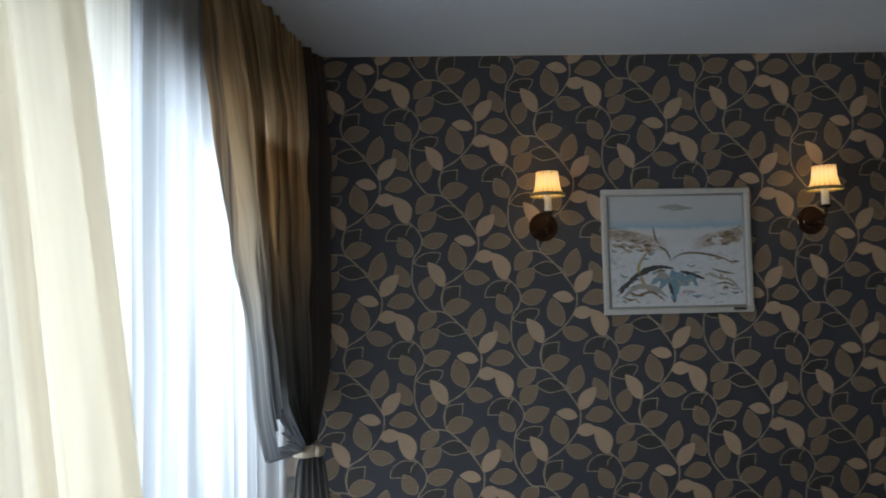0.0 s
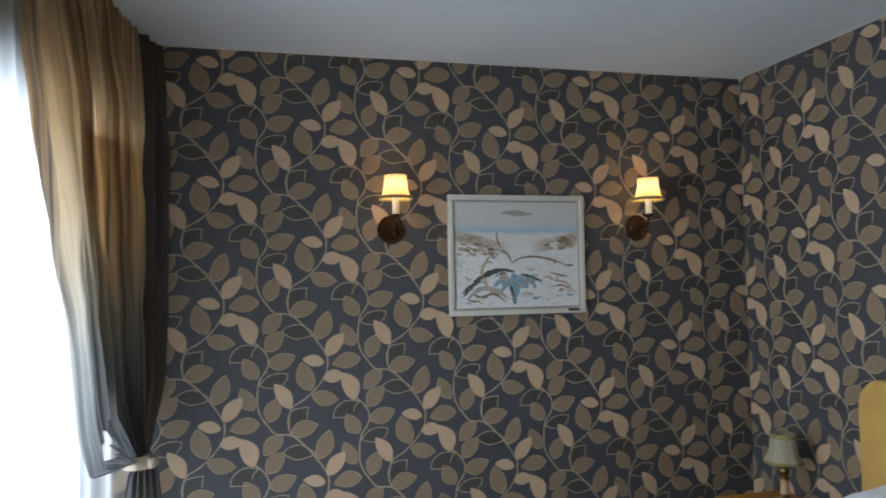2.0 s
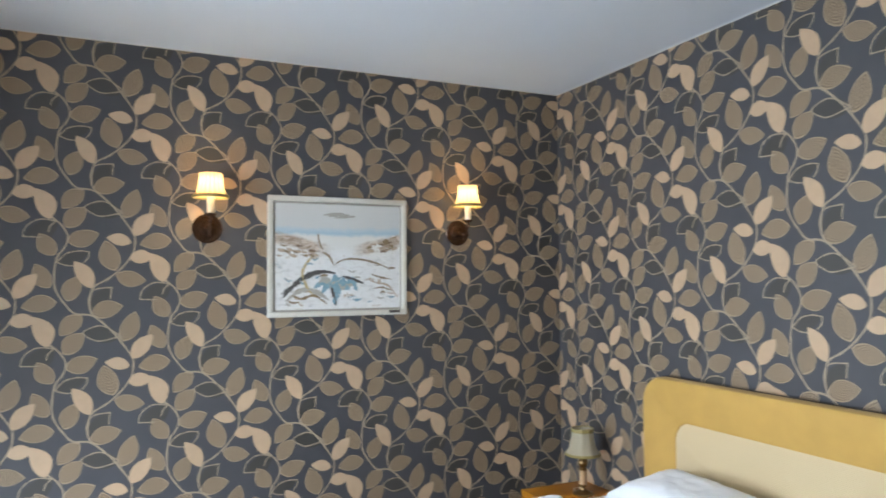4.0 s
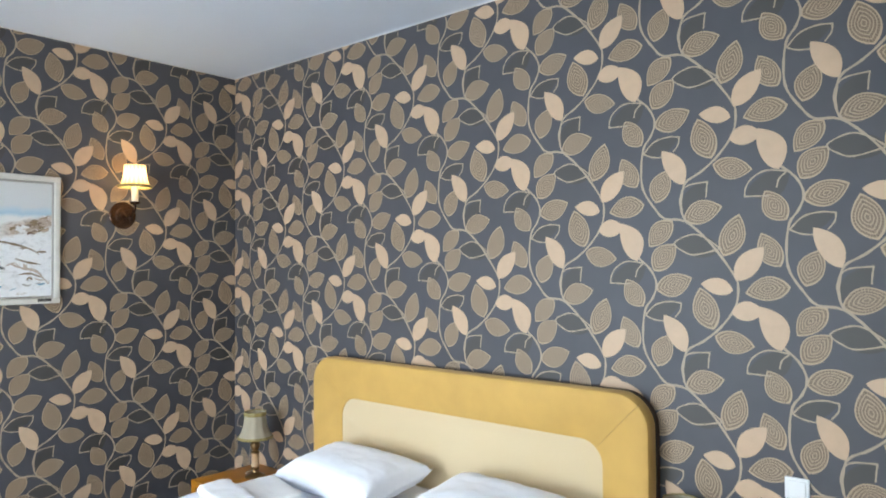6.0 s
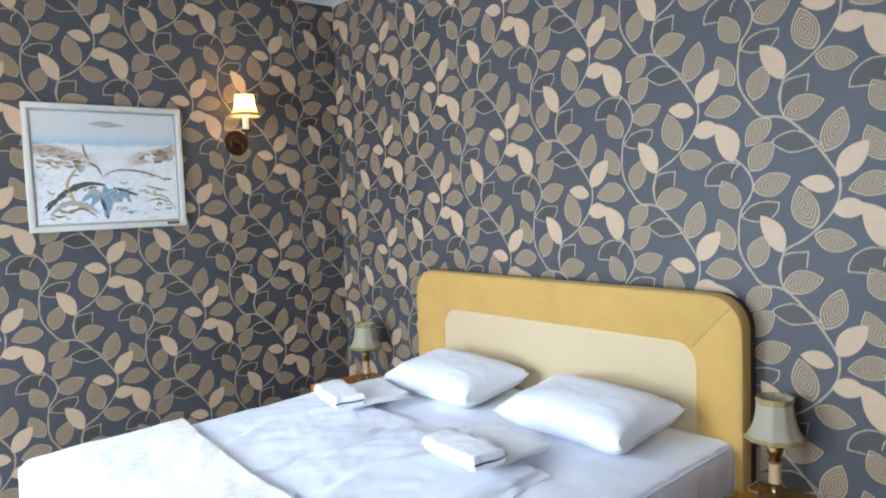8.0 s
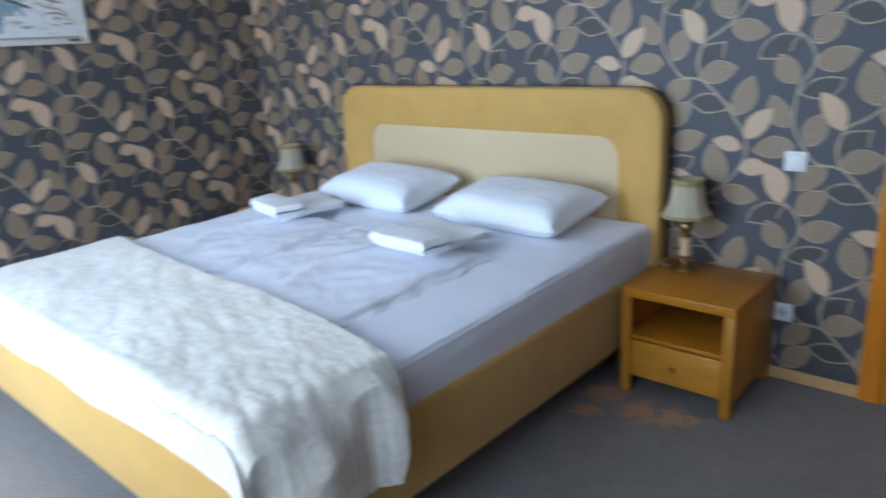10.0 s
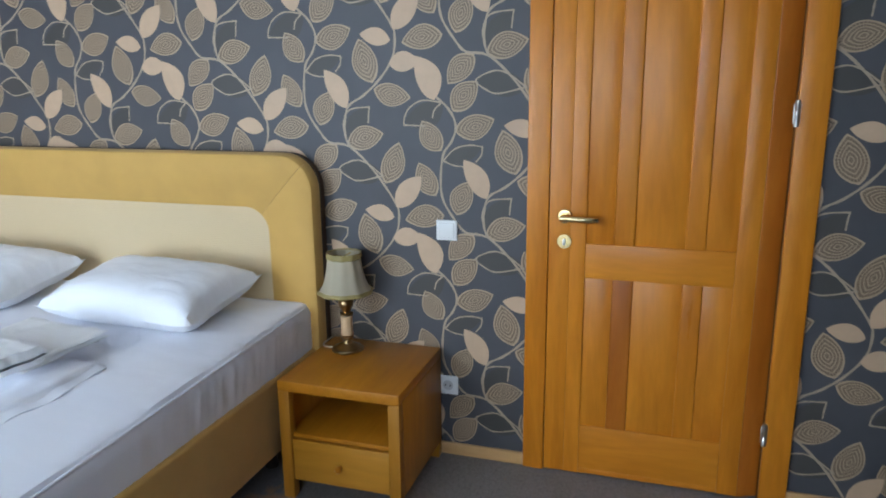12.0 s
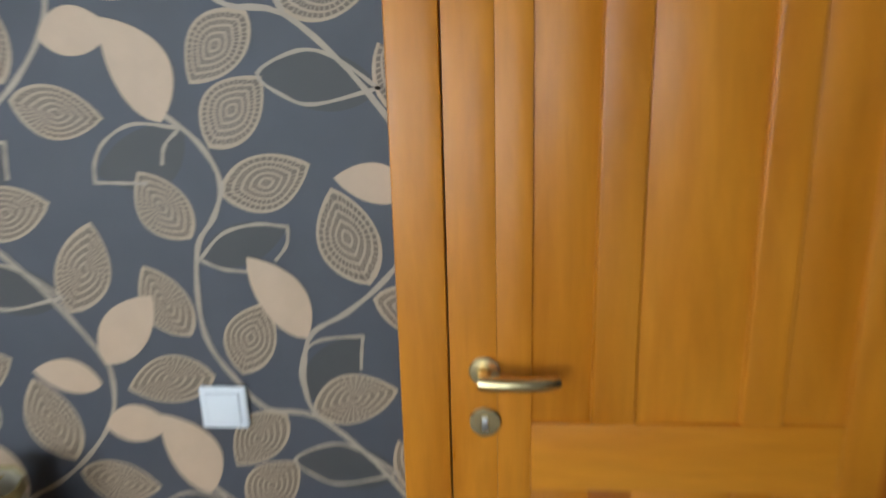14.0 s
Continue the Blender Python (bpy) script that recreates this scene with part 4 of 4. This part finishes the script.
# ---- painting wall ----
def build_sconce():
    s = thing("wall_sconce", (0.0015, -2.275, 2.012), "lit bronze candle wall sconce with pleated shade", "wall lamp", "sconces beside the picture")
    part("back_plate", lathe([(0.0, 0.0), (0.078, 0.0), (0.08, 0.006), (0.075, 0.011), (0.068, 0.008), (0.045, 0.01), (0.04, 0.016), (0.03, 0.016), (0.024, 0.03), (0.0, 0.034)], 40, axis="x"), M_BRONZE, s, "round dark bronze back plate")
    part("arm", lathe([(0.0, 0.055), (0.02, 0.056), (0.03, 0.066), (0.03, 0.07), (0.018, 0.074), (0.0, 0.074)], 24, (0.155, 0, 0), bm=tube(smooth_line([(0.034, 0, 0.0), (0.07, 0, -0.018), (0.11, 0, -0.01), (0.151, 0, 0.02), (0.155, 0, 0.058)]), 0.0085, 10)), M_BRONZE, s, "curved bronze arm with drip cup")
    part("finial", lathe([(0.0, -0.075), (0.007, -0.07), (0.011, -0.06), (0.006, -0.05), (0.012, -0.04), (0.012, -0.03), (0.0, -0.028)], 18, (0.1, 0, 0.022)), M_BRONZE, s)
    part("candle_tube", lathe([(0.0, 0.072), (0.019, 0.073), (0.019, 0.168), (0.0, 0.169)], 20, (0.155, 0, 0)), M_CANDLE, s, "ivory candle sleeve")
    shade = part("shade", lathe([(0.09, 0.158), (0.081, 0.166), (0.072, 0.182), (0.064, 0.21), (0.0595, 0.245), (0.058, 0.281), (0.0565, 0.281), (0.058, 0.245), (0.0625, 0.21), (0.0705, 0.182), (0.0795, 0.166), (0.0885, 0.158), (0.09, 0.158)], 72, (0.155, 0, 0), wave=0.015, waves=18), M_LIT, s, "glowing pleated cream shade")
    part("shade_rim", lathe([(0.0905, 0.15), (0.0935, 0.156), (0.088, 0.168), (0.086, 0.157), (0.0905, 0.15)], 72, (0.155, 0, 0), wave=0.015, waves=18), M_TRIM, shade, "dark braid rim")
    return s


sconce = build_sconce()
copy_thing(sconce, pose(0.0015, -0.766, 2.02))
for y, z in ((-2.275, 2.012), (-0.766, 2.02)):
    bulb = new("sconce_bulb", bpy.data.lights.new("sconce_bulb", "POINT"))
    bulb.data.energy, bulb.data.color, bulb.data.shadow_soft_size = WARM_W, (1.0, 0.77, 0.4), 0.02
    bulb.location = (0.1565, y, z + 0.225)


M_HILL = plain("umber_paint", (0.2, 0.13, 0.085), 0.5, vary=0.3, scale=60.0)
M_STROKE_Y = plain("yellow_paint", (0.5, 0.4, 0.2), 0.5, vary=0.3, scale=60.0)


def build_picture():
    p = thing("framed_painting", (0.0015, -1.536, 1.519), "abstract seascape painting in a white silver frame", "painting")
    w, h = 0.417, 0.691
    def bar(y0, z0, y1, z1, x1, mt, name):
        part(name, boxes(((0.0, y0, z0), (x1, y1, z1)), bevel=0.005, segments=3), mt, p)
    fw = 0.03
    bar(-w, 0, w, fw, 0.028, M_FRAME, "frame_bar"); bar(-w, h - fw, w, h, 0.028, M_FRAME, "frame_bar")
    bar(-w, fw, -w + fw, h - fw, 0.028, M_FRAME, "frame_bar"); bar(w - fw, fw, w, h - fw, 0.028, M_FRAME, "frame_bar")
    s = fw + 0.012
    for a in ((-w + fw, fw, w - fw, s), (-w + fw, h - s, w - fw, h - fw), (-w + fw, s, -w + s, h - s), (w - s, s, w - fw, h - s)):
        bar(*a, 0.017, M_FRAME_IN, "slip")
    canvas = part("canvas", boxes(((0.0, -w + s, s), (0.011, w - s, h - s)), bevel=0), M_CANVAS, p, "loose abstract landscape in white, blue and beige")
    def stroke(points, width, mt, x=0.0125):
        line = smooth_line([(0, (a - 0.5) * 2 * (w - s), s + b * (h - 2 * s)) for a, b in points], 6); bm = bmesh.new(); rows = []
        for i, q in enumerate(line):
            d = (line[min(i + 1, len(line) - 1)] - line[max(i - 1, 0)]).normalized(); nrm = Vector((0, -d.z, d.y)); t = i / (len(line) - 1)
            k = width * (0.25 + math.sin(math.pi * t) ** 0.7) * (1 + 0.7 * wob(q.y, q.z, 1, 60))
            rows.append([bm.verts.new((x - 0.0013, *(q + nrm * k)[1:])), bm.verts.new((x + 0.001, *q[1:])), bm.verts.new((x - 0.0013, *(q - nrm * k)[1:]))])
        for a, b in zip(rows, rows[1:]):
            for j in (0, 1):
                bm.faces.new((a[j], b[j], b[j + 1], a[j + 1]))
        part("brush_stroke", bm, mt, canvas)
    for k in range(9):
        stroke([(0.3 + 0.03 * k, 0.2 + 0.05 * math.sin(k * 2.3)), (0.36 + 0.03 * k, 0.25 + 0.03 * math.sin(k * 1.7)), (0.4 + 0.03 * k, 0.2 + 0.08 * math.sin(k * 3.1))], 0.016, (M_STROKE_C, M_FRAME_IN, M_STROKE_C)[k % 3], 0.0121 + 0.00002 * k)
    stroke([(0.08, 0.08), (0.2, 0.18), (0.32, 0.16), (0.42, 0.08)], 0.012, M_FRAME_IN, 0.0122)
    stroke([(0.06, 0.11), (0.12, 0.2), (0.24, 0.31), (0.36, 0.355), (0.47, 0.34)], 0.012, M_STROKE)
    stroke([(0.52, 0.315), (0.6, 0.285), (0.7, 0.24)], 0.008, M_STROKE)
    stroke([(0.29, 0.52), (0.21, 0.36), (0.24, 0.22), (0.3, 0.12)], 0.007, M_STROKE_Y)
    stroke([(0.72, 0.29), (0.8, 0.25), (0.9, 0.22), (0.97, 0.12)], 0.005, M_STROKE_D)
    stroke([(0.76, 0.33), (0.84, 0.3), (0.93, 0.28)], 0.004, M_STROKE_B)
    stroke([(0.78, 0.19), (0.86, 0.2), (0.94, 0.16)], 0.004, M_STROKE_B)
    stroke([(0.12, 0.14), (0.2, 0.1), (0.3, 0.13), (0.4, 0.05)], 0.006, M_STROKE_B)
    stroke([(0.45, 0.42), (0.55, 0.475), (0.7, 0.47), (0.85, 0.42), (0.92, 0.37)], 0.004, M_STROKE_B)
    stroke([(0.36, 0.55), (0.42, 0.5), (0.45, 0.42)], 0.005, M_STROKE_B)
    stroke([(0.33, 0.72), (0.34, 0.63), (0.37, 0.56)], 0.004, M_STROKE_B)
    stroke([(0.46, 0.33), (0.48, 0.2), (0.46, 0.05)], 0.022, M_STROKE_C)
    stroke([(0.43, 0.22), (0.46, 0.13), (0.47, 0.03)], 0.011, M_STROKE)
    stroke([(0.05, 0.14), (0.09, 0.19), (0.13, 0.2)], 0.005, M_STROKE)
    for dx, dz in ((0.0, 0.0), (0.05, -0.014), (-0.04, 0.012)):
        stroke([(0.41 + dx, 0.885 + dz), (0.5 + dx, 0.9 + dz), (0.58 + dx, 0.905 + dz)], 0.006, M_FRAME_IN)
    rnd = random.Random(5)
    for k in range(64):
        # dabs of the two hill flanks, high at the sides and falling to the middle
        q = rnd.random(); u = 0.3 * q if k % 2 else 1 - 0.28 * q
        v = 0.5 + (0.2 - 0.16 * q) * rnd.random() + (0.04 if k % 2 == 0 else 0.0); d = 1 if k % 2 == 0 else -1
        stroke([(min(max(u, 0.02), 0.93), v), (min(max(u + 0.025, 0.03), 0.96), v + 0.012 * d), (min(max(u + 0.055, 0.04), 0.98), v + 0.03 * d * rnd.random())], rnd.uniform(0.004, 0.01),
               rnd.choice((M_STROKE_B, M_STROKE_D, M_STROKE_D, M_STROKE_D, M_STROKE_E, M_HILL)), 0.0117 + 0.0001 * (k % 7))
    for k in range(64):
        u, v = rnd.uniform(0.06, 0.97), rnd.uniform(0.04, 0.55); du, dv = rnd.uniform(0.02, 0.09), rnd.uniform(-0.05, 0.04)
        if v > 0.32 and rnd.random() < 0.5:
            continue
        stroke([(u, v), (min(u + du / 2, 0.98), v + dv), (min(u + du, 0.99), max(0.02, v + dv * rnd.uniform(0, 2)))], rnd.uniform(0.002, 0.007),
               rnd.choice((M_STROKE_C, M_STROKE_D, M_STROKE_E, M_STROKE_E, M_FRAME_IN, M_STROKE_B if k % 3 == 0 else M_STROKE_E)), 0.0117 + 0.0001 * (k % 7))
    part("name_plate", boxes(((0.027, w - 0.115, 0.012), (0.0295, w - 0.045, 0.028)), bevel=0.001), M_STROKE, p, "small dark name plate")


build_picture()


# ---- curtains ----
def pleat(x, freq, seed):
    return math.sin(x * freq + 1.6 * wob(x, 0, seed, 1.5)) + 0.45 * math.sin(x * freq * 2.3 + seed)


def build_voile():
    def f(u, v):
        x = 0.025 + 5.4 * u; z = 0.02 + 2.94 * v
        return (x, -3.76 + 0.15 * max(0.0, 1 - (x - 0.02) / 0.4) ** 1.5 + 0.022 * pleat(x, 34, 1.0) * (0.6 + 0.4 * (1 - v)) + 0.01 * wob(x, z, 3, 2), z)
    return sheet(420, 8, f)


voile = single("voile_curtain", build_voile(), M_SHEER, "white translucent voile curtain in soft pleats", "curtain")


def build_cream():
    def f(u, v):
        z = 0.03 + 2.92 * v; edge = 1.955 + 0.285 * z
        x = edge + (3.4 - edge) * u
        return (x, -3.62 + 0.04 * pleat(u * 2.4, 9, 4.0) + 0.02 * (1 - v), z)
    return sheet(200, 30, f)


single("cream_curtain", build_cream(), M_CREAM_CURTAIN, "cream translucent side curtain hanging in wide folds", "curtain")

def build_liner():
    """A straight cream layer that hangs between the voile and the swept curtain."""
    return sheet(140, 10, lambda u, v: (2.1 + 0.8 * u, -3.7 + 0.012 * pleat(u * 0.8, 22, 2.0) + 0.006 * (1 - v), 0.03 + 2.92 * v))


single("cream_curtain", build_liner(), M_CREAM_CURTAIN, "straight cream sheer layer close behind the swept curtain", "curtain")

TIE = Vector((0.19, -3.56, 0.885))
drape = thing("drape", (0.9, -3.64, 0), "brown sheer drape gathered by a satin tie at the corner", "curtain")


def edge_x(z):
    """Free edge of the drape, swept back from the rail to the tie."""
    return 0.46 + 1.04 * max(0.0, (z - 0.86) / 2.11) ** 0.64


def build_drape():
    o = Vector((0.9, -3.64, 0))
    def f(u, v):
        # u from the wall to the free edge, v from the rail down to the tie
        ztop = 2.97
        zt = TIE.z - 0.06 * math.sin(math.pi * u) * u
        z = ztop + (zt - ztop) * v
        x_in = 0.008 + 0.01 * v; x_out = edge_x(z)
        x = x_in + (x_out - x_in) * u
        start = 0.8 + 0.13 * u ** 3; toward = 0.09 * (1 - u) ** 3
        close = max(0.0, (v - start) / (1 - start)) ** 1.25
        x = x * (1 - close) + (TIE.x - 0.045 + 0.1 * u) * close
        amp = 0.06 * (1 - 0.45 * v) * (1 - 0.8 * close) * min(1, 0.3 + v * 3)
        y = -3.6 + toward - 0.06 * u * (1 - v) - 0.03 * u + amp * (pleat(u * 2.0, 40, 7.0) * 0.7 + 0.5 * math.sin(u * 170 + 3 * wob(u * 5, v, 2, 2))) + 0.01 * wob(x, z, 2, 4)
        y = y * (1 - close) + (TIE.y + 0.035 * math.sin(u * 40) * (1 - 0.5 * close)) * close
        # the free edge hangs as a pouch below the tie before it runs back into it
        z -= 0.15 * u ** 6 * math.sin(math.pi * min(1, max(0, (v - 0.72) / 0.28))) ** 1.2
        return Vector((x, y, z)) - o
    def opened(bm, inside):
        layer = bm.loops.layers.uv.verify(); gone = []
        for face in bm.faces:
            uv = sum((loop[layer].uv for loop in face.loops), Vector((0, 0))) / len(face.loops)
            if inside(uv.x, uv.y):
                gone.append(face)
        bmesh.ops.delete(bm, geom=gone, context="FACES")
        return bm
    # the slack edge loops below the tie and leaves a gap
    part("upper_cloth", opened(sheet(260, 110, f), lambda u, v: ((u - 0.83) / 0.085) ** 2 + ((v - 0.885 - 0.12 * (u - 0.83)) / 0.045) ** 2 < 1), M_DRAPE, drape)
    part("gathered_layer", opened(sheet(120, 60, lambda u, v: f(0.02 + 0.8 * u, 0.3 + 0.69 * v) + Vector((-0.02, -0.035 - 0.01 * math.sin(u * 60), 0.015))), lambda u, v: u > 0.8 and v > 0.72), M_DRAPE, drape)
    # dark strip puts the shade of the drape's wall side into the colour
    part("wall_fold", sheet(40, 40, lambda u, v: f(0.13 * u, 0.99 * v) + Vector((0.0, 0.03 - 0.012 * u, 0.0))), M_FOLD_SHADE, drape, "brown fold by the wall, coloured dark for its shade")
    part("hem", tube([f(0.0, 0.98 * k / 40) + Vector((0.004, 0.036, 0.0)) for k in range(41)], 0.005, 6), M_TIE, drape, "thin pale hem")
    def tail(u, v):
        # the cloth below the tie fans out along the side wall
        z = TIE.z - 0.02 - (TIE.z - 0.05) * v; w = 0.045 + 0.09 * v ** 0.6
        fold = (0.03 + 0.02 * v) * math.sin(u * 34)
        return Vector((TIE.x - 0.02 - 0.12 * (u - 0.5) + fold, TIE.y + 0.02 + (u - 0.5) * 2 * w, z)) - o
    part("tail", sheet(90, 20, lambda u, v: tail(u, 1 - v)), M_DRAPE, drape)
    ring = lathe([(0.066, -0.03), (0.073, -0.018), (0.075, 0.0), (0.073, 0.02), (0.066, 0.032), (0.06, 0.0), (0.066, -0.03)], 40, TIE - o + Vector((0.01, 0, 0)), wave=0.03, waves=5)
    part("tie_band", ring, M_TIE, drape, "pale satin tie band")
    part("tie_knot", lathe([(0.0, -0.03), (0.02, -0.025), (0.03, 0.0), (0.022, 0.025), (0.0, 0.03)], 18, TIE - o + Vector((0.05, 0.07, 0)), wave=0.12, waves=3), M_TIE, drape)


build_drape()
rail = thing("curtain_rail", (2.7, -3.72, CEIL), "white ceiling track carrying the curtains", "curtain rail")
part("track", boxes(((-2.67, -0.02, -0.018), (2.7, 0.02, -0.001)), bevel=0.003), M_PVC, rail)
part("back_track", boxes(((-2.67, -0.115, -0.018), (2.7, -0.08, -0.001)), bevel=0.003), M_PVC, rail)


# ---- armchair at the side ----
chair = thing("armchair", (5.19, -1.2, 0), "yellow upholstered tub armchair with high rounded sides", "armchair")
for x in (-0.33, 0.33):
    part("arm", boxes(((x - 0.055, -0.35, 0.06), (x + 0.055, 0.33, 0.86)), bevel=0.05, segments=5), M_VELOUR, chair)
part("seat", boxes(((-0.274, -0.3, 0.14), (0.274, 0.33, 0.46)), bevel=0.04, segments=4), M_VELOUR, chair)
part("backrest", boxes(((-0.274, -0.42, 0.14), (0.274, -0.302, 0.95)), bevel=0.05, segments=4), M_VELOUR, chair)
for x in (-0.33, 0.33):
    for y in (-0.3, 0.28):
        part("leg", boxes(((x - 0.02, y - 0.02, 0), (x + 0.02, y + 0.02, 0.075)), bevel=0.004), M_BEECH_V, chair)


# ---- wallpaper print ----
PITCH_X, PITCH_Z = 0.546, 0.652
# base, tip and half width of each leaf, from the notch of the leaf pair
CREAM = ((-0.107, 0.0, 0.011, 0.008, 0.032), (0.066, -0.13, -0.004, 0.026, 0.042), (-0.09, -0.532, 0.011, -0.409, 0.036), (-0.1, -0.57, -0.22, -0.545, 0.028), (0.263, -0.485, 0.176, -0.344, 0.035))
RINGS = ((-0.174, -0.068, -0.226, 0.092, 0.044), (-0.171, -0.091, -0.025, -0.122, 0.037), (-0.286, -0.296, -0.136, -0.252, 0.04), (-0.135, -0.441, -0.074, -0.284, 0.041), (0.068, -0.482, 0.001, -0.358, 0.037),
         (0.1, -0.554, -0.057, -0.579, 0.039), (0.147, -0.551, 0.199, -0.422, 0.039), (0.216, -0.625, 0.117, -0.726, 0.038), (0.135, -0.17, 0.228, -0.065, 0.04), (0.144, -0.243, 0.291, -0.197, 0.04), (0.09, -0.314, 0.016, -0.204, 0.038))
HOLLOW = ((0.1, -0.148, -0.05, -0.21, 0.042), (0.1, -0.35, 0.246, -0.296, 0.03), (-0.294, -0.272, -0.19, -0.155, 0.035), (0.403, -0.088, 0.222, -0.061, 0.038))
VINE = ((0.055, -0.105), (0.119, -0.161), (0.147, -0.223), (0.13, -0.279), (0.098, -0.327), (0.087, -0.422), (0.097, -0.499), (0.144, -0.573), (0.185, -0.615), (0.268, -0.63), (0.362, -0.715),
        (0.444, -0.828), (0.464, -0.877), (0.453, -0.958), (0.398, -1.035), (0.332, -1.092), (0.271, -1.129), (0.253, -1.188), (0.254, -1.246), (0.269, -1.28))
LINES = (((0.1, -0.14), (0.022, -0.131), (-0.028, -0.156), (-0.05, -0.19), (-0.054, -0.221)), ((-0.056, -0.221), (-0.02, -0.222), (0.03, -0.224)), ((0.09, -0.142), (0.066, -0.165), (0.058, -0.195)),
         ((0.098, -0.349), (0.141, -0.306), (0.198, -0.291), (0.248, -0.296)), ((0.247, -0.295), (0.243, -0.325), (0.222, -0.352)), ((0.098, -0.349), (0.135, -0.365), (0.18, -0.37)),
         ((-0.29, -0.272), (-0.3, -0.23), (-0.29, -0.185), (-0.26, -0.162), (-0.19, -0.155)), ((-0.19, -0.153), (-0.194, -0.18), (-0.197, -0.215)),
         ((0.406, -0.09), (0.34, -0.041), (0.286, -0.03), (0.222, -0.061), (0.26, -0.095), (0.306, -0.108), (0.405, -0.086)))


def leaf_patch(x0, z0, x1, z1, half, bend, n=14):
    """Points (across, up, u, v) and quads of one leaf: blunt at its base, pointed at its tip."""
    a, b = Vector((x0, z0)), Vector((x1, z1)); d = b - a; side = Vector((-d.y, d.x)).normalized(); pts = []; quads = []
    for i in range(n + 1):
        t = i / n; k = 1.13 * half * (t ** 0.78 * (1 - t) ** 0.92) / 0.3085; mid = a + d * t + side * bend * math.sin(math.pi * t)
        for s in (-1, 0, 1):
            p = mid + side * k * s; pts.append((p.x, p.y, abs(s), t))
    for i in range(n):
        for j in (0, 1):
            q = 3 * i + j; quads.append((q, q + 3, q + 4, q + 1))
    return pts, quads


def line_patch(points, width, steps=4):
    line = smooth_line([(x, z, 0) for x, z in points], steps); pts = []; quads = []
    for i, p in enumerate(line):
        d = (line[min(i + 1, len(line) - 1)] - line[max(i - 1, 0)]).normalized()
        k = width * (0.5 + 0.1 * math.sin(i * 1.7))
        pts += [(p.x - d.y * k, p.y + d.x * k, 0, 0), (p.x + d.y * k, p.y - d.x * k, 1, 0)]
    quads = [(2 * i, 2 * i + 2, 2 * i + 3, 2 * i + 1) for i in range(len(line) - 1)]
    return pts, quads


def motif():
    """All patches of one repeat: material slot, lift off the wall, points, quads."""
    out = []
    for k, lf in enumerate(HOLLOW):
        out.append((2, 0.0006, *leaf_patch(*lf, 0.012 if k == 0 else 0.0)))
    for k, lf in enumerate(RINGS):
        out.append((1, 0.001 + 0.00005 * k, *leaf_patch(*lf, 0.006 * (-1) ** k)))
    for ln in LINES:
        out.append((3, 0.0016, *line_patch(ln, 0.0056)))
    out.append((3, 0.0017, *line_patch(VINE, 0.0085)))
    for k, lf in enumerate(CREAM):
        out.append((0, 0.0021 + 0.0003 * k, *leaf_patch(*lf, (0.004, -0.014, 0.004, -0.004, -0.008)[k])))
    return out


def print_wall(wall, origin, along, out, first, last, hole=None, shrink=1.0):
    """The print on a wall: origin is the notch of one pair; columns step half a repeat up."""
    verts, faces, slots, uvs = [], [], [], []
    patches = motif(); along, out = Vector(along), Vector(out)
    for c in range(first, last + 1):
        for r in range(-4, 6):
            cx, cz = c * PITCH_X, r * PITCH_Z + (PITCH_Z / 2 if c % 2 else 0)
            for slot, lift, pts, quads in patches:
                zs = [origin[2] + (cz + p[1]) * shrink for p in pts]
                if max(zs) < 0.02 or min(zs) > CEIL:
                    continue
                ws = [Vector(origin) + along * (cx + p[0]) * shrink + Vector((0, 0, (cz + p[1]) * shrink)) + out * lift for p in pts]
                if hole and all(hole[0] < q.x < hole[1] and q.z < hole[2] for q in ws):
                    continue
                if all(q.x < -0.002 for q in ws) or all(q.y > 0.002 for q in ws) or all(q.x > ROOM_X for q in ws):
                    continue
                n = len(verts); verts += [tuple(q) for q in ws]
                for q in quads:
                    faces.append([n + i for i in q]); slots.append(slot); uvs += [(pts[i][2], pts[i][3]) for i in q]
    me = bpy.data.meshes.new("wallpaper_print"); me.from_pydata(verts, [], faces)
    for mt in (M_LEAF_CREAM, M_LEAF_RINGS, M_LEAF_DARK, M_STEM):
        me.materials.append(mt)
    me.polygons.foreach_set("material_index", slots)
    layer = me.uv_layers.new(name="UVMap"); layer.data.foreach_set("uv", [x for p in uvs for x in p])
    me.update()
    # trim the print at the wall's own edges
    bm = bmesh.new(); bm.from_mesh(me)
    for co, no in (((0, 0, CEIL - 0.001), (0, 0, 1)), ((0, 0, 0.02), (0, 0, -1)), ((0.0005, 0, 0), (-1, 0, 0)), ((ROOM_X - 0.001, 0, 0), (1, 0, 0)), ((0, -0.0005, 0), (0, 1, 0)), ((0, ROOM_Y + 0.001, 0), (0, -1, 0))):
        bmesh.ops.bisect_plane(bm, geom=bm.verts[:] + bm.edges[:] + bm.faces[:], plane_co=co, plane_no=no, clear_outer=True)
    if hole:
        inside = [q for q in bm.faces if hole[0] < q.calc_center_median().x < hole[1] and q.calc_center_median().z < hole[2]]
        bmesh.ops.delete(bm, geom=inside, context="FACES")
    bm.to_mesh(me); bm.free()
    ob = new("wallpaper_print", me); ob.parent = wall
    return tagged(ob, "cream and taupe leaves on curling vines", kind="stuff")


print_wall(wall_north, (3.362, 0, 1.532), (1, 0, 0), (0, -1, 0), -7, 5, (D0 - 0.07, D1 + 0.08, DTOP + 0.06))
print_wall(wall_west, (0, -0.948, 1.53), (0, 1, 0), (1, 0, 0), -6, 2, None, 0.981)
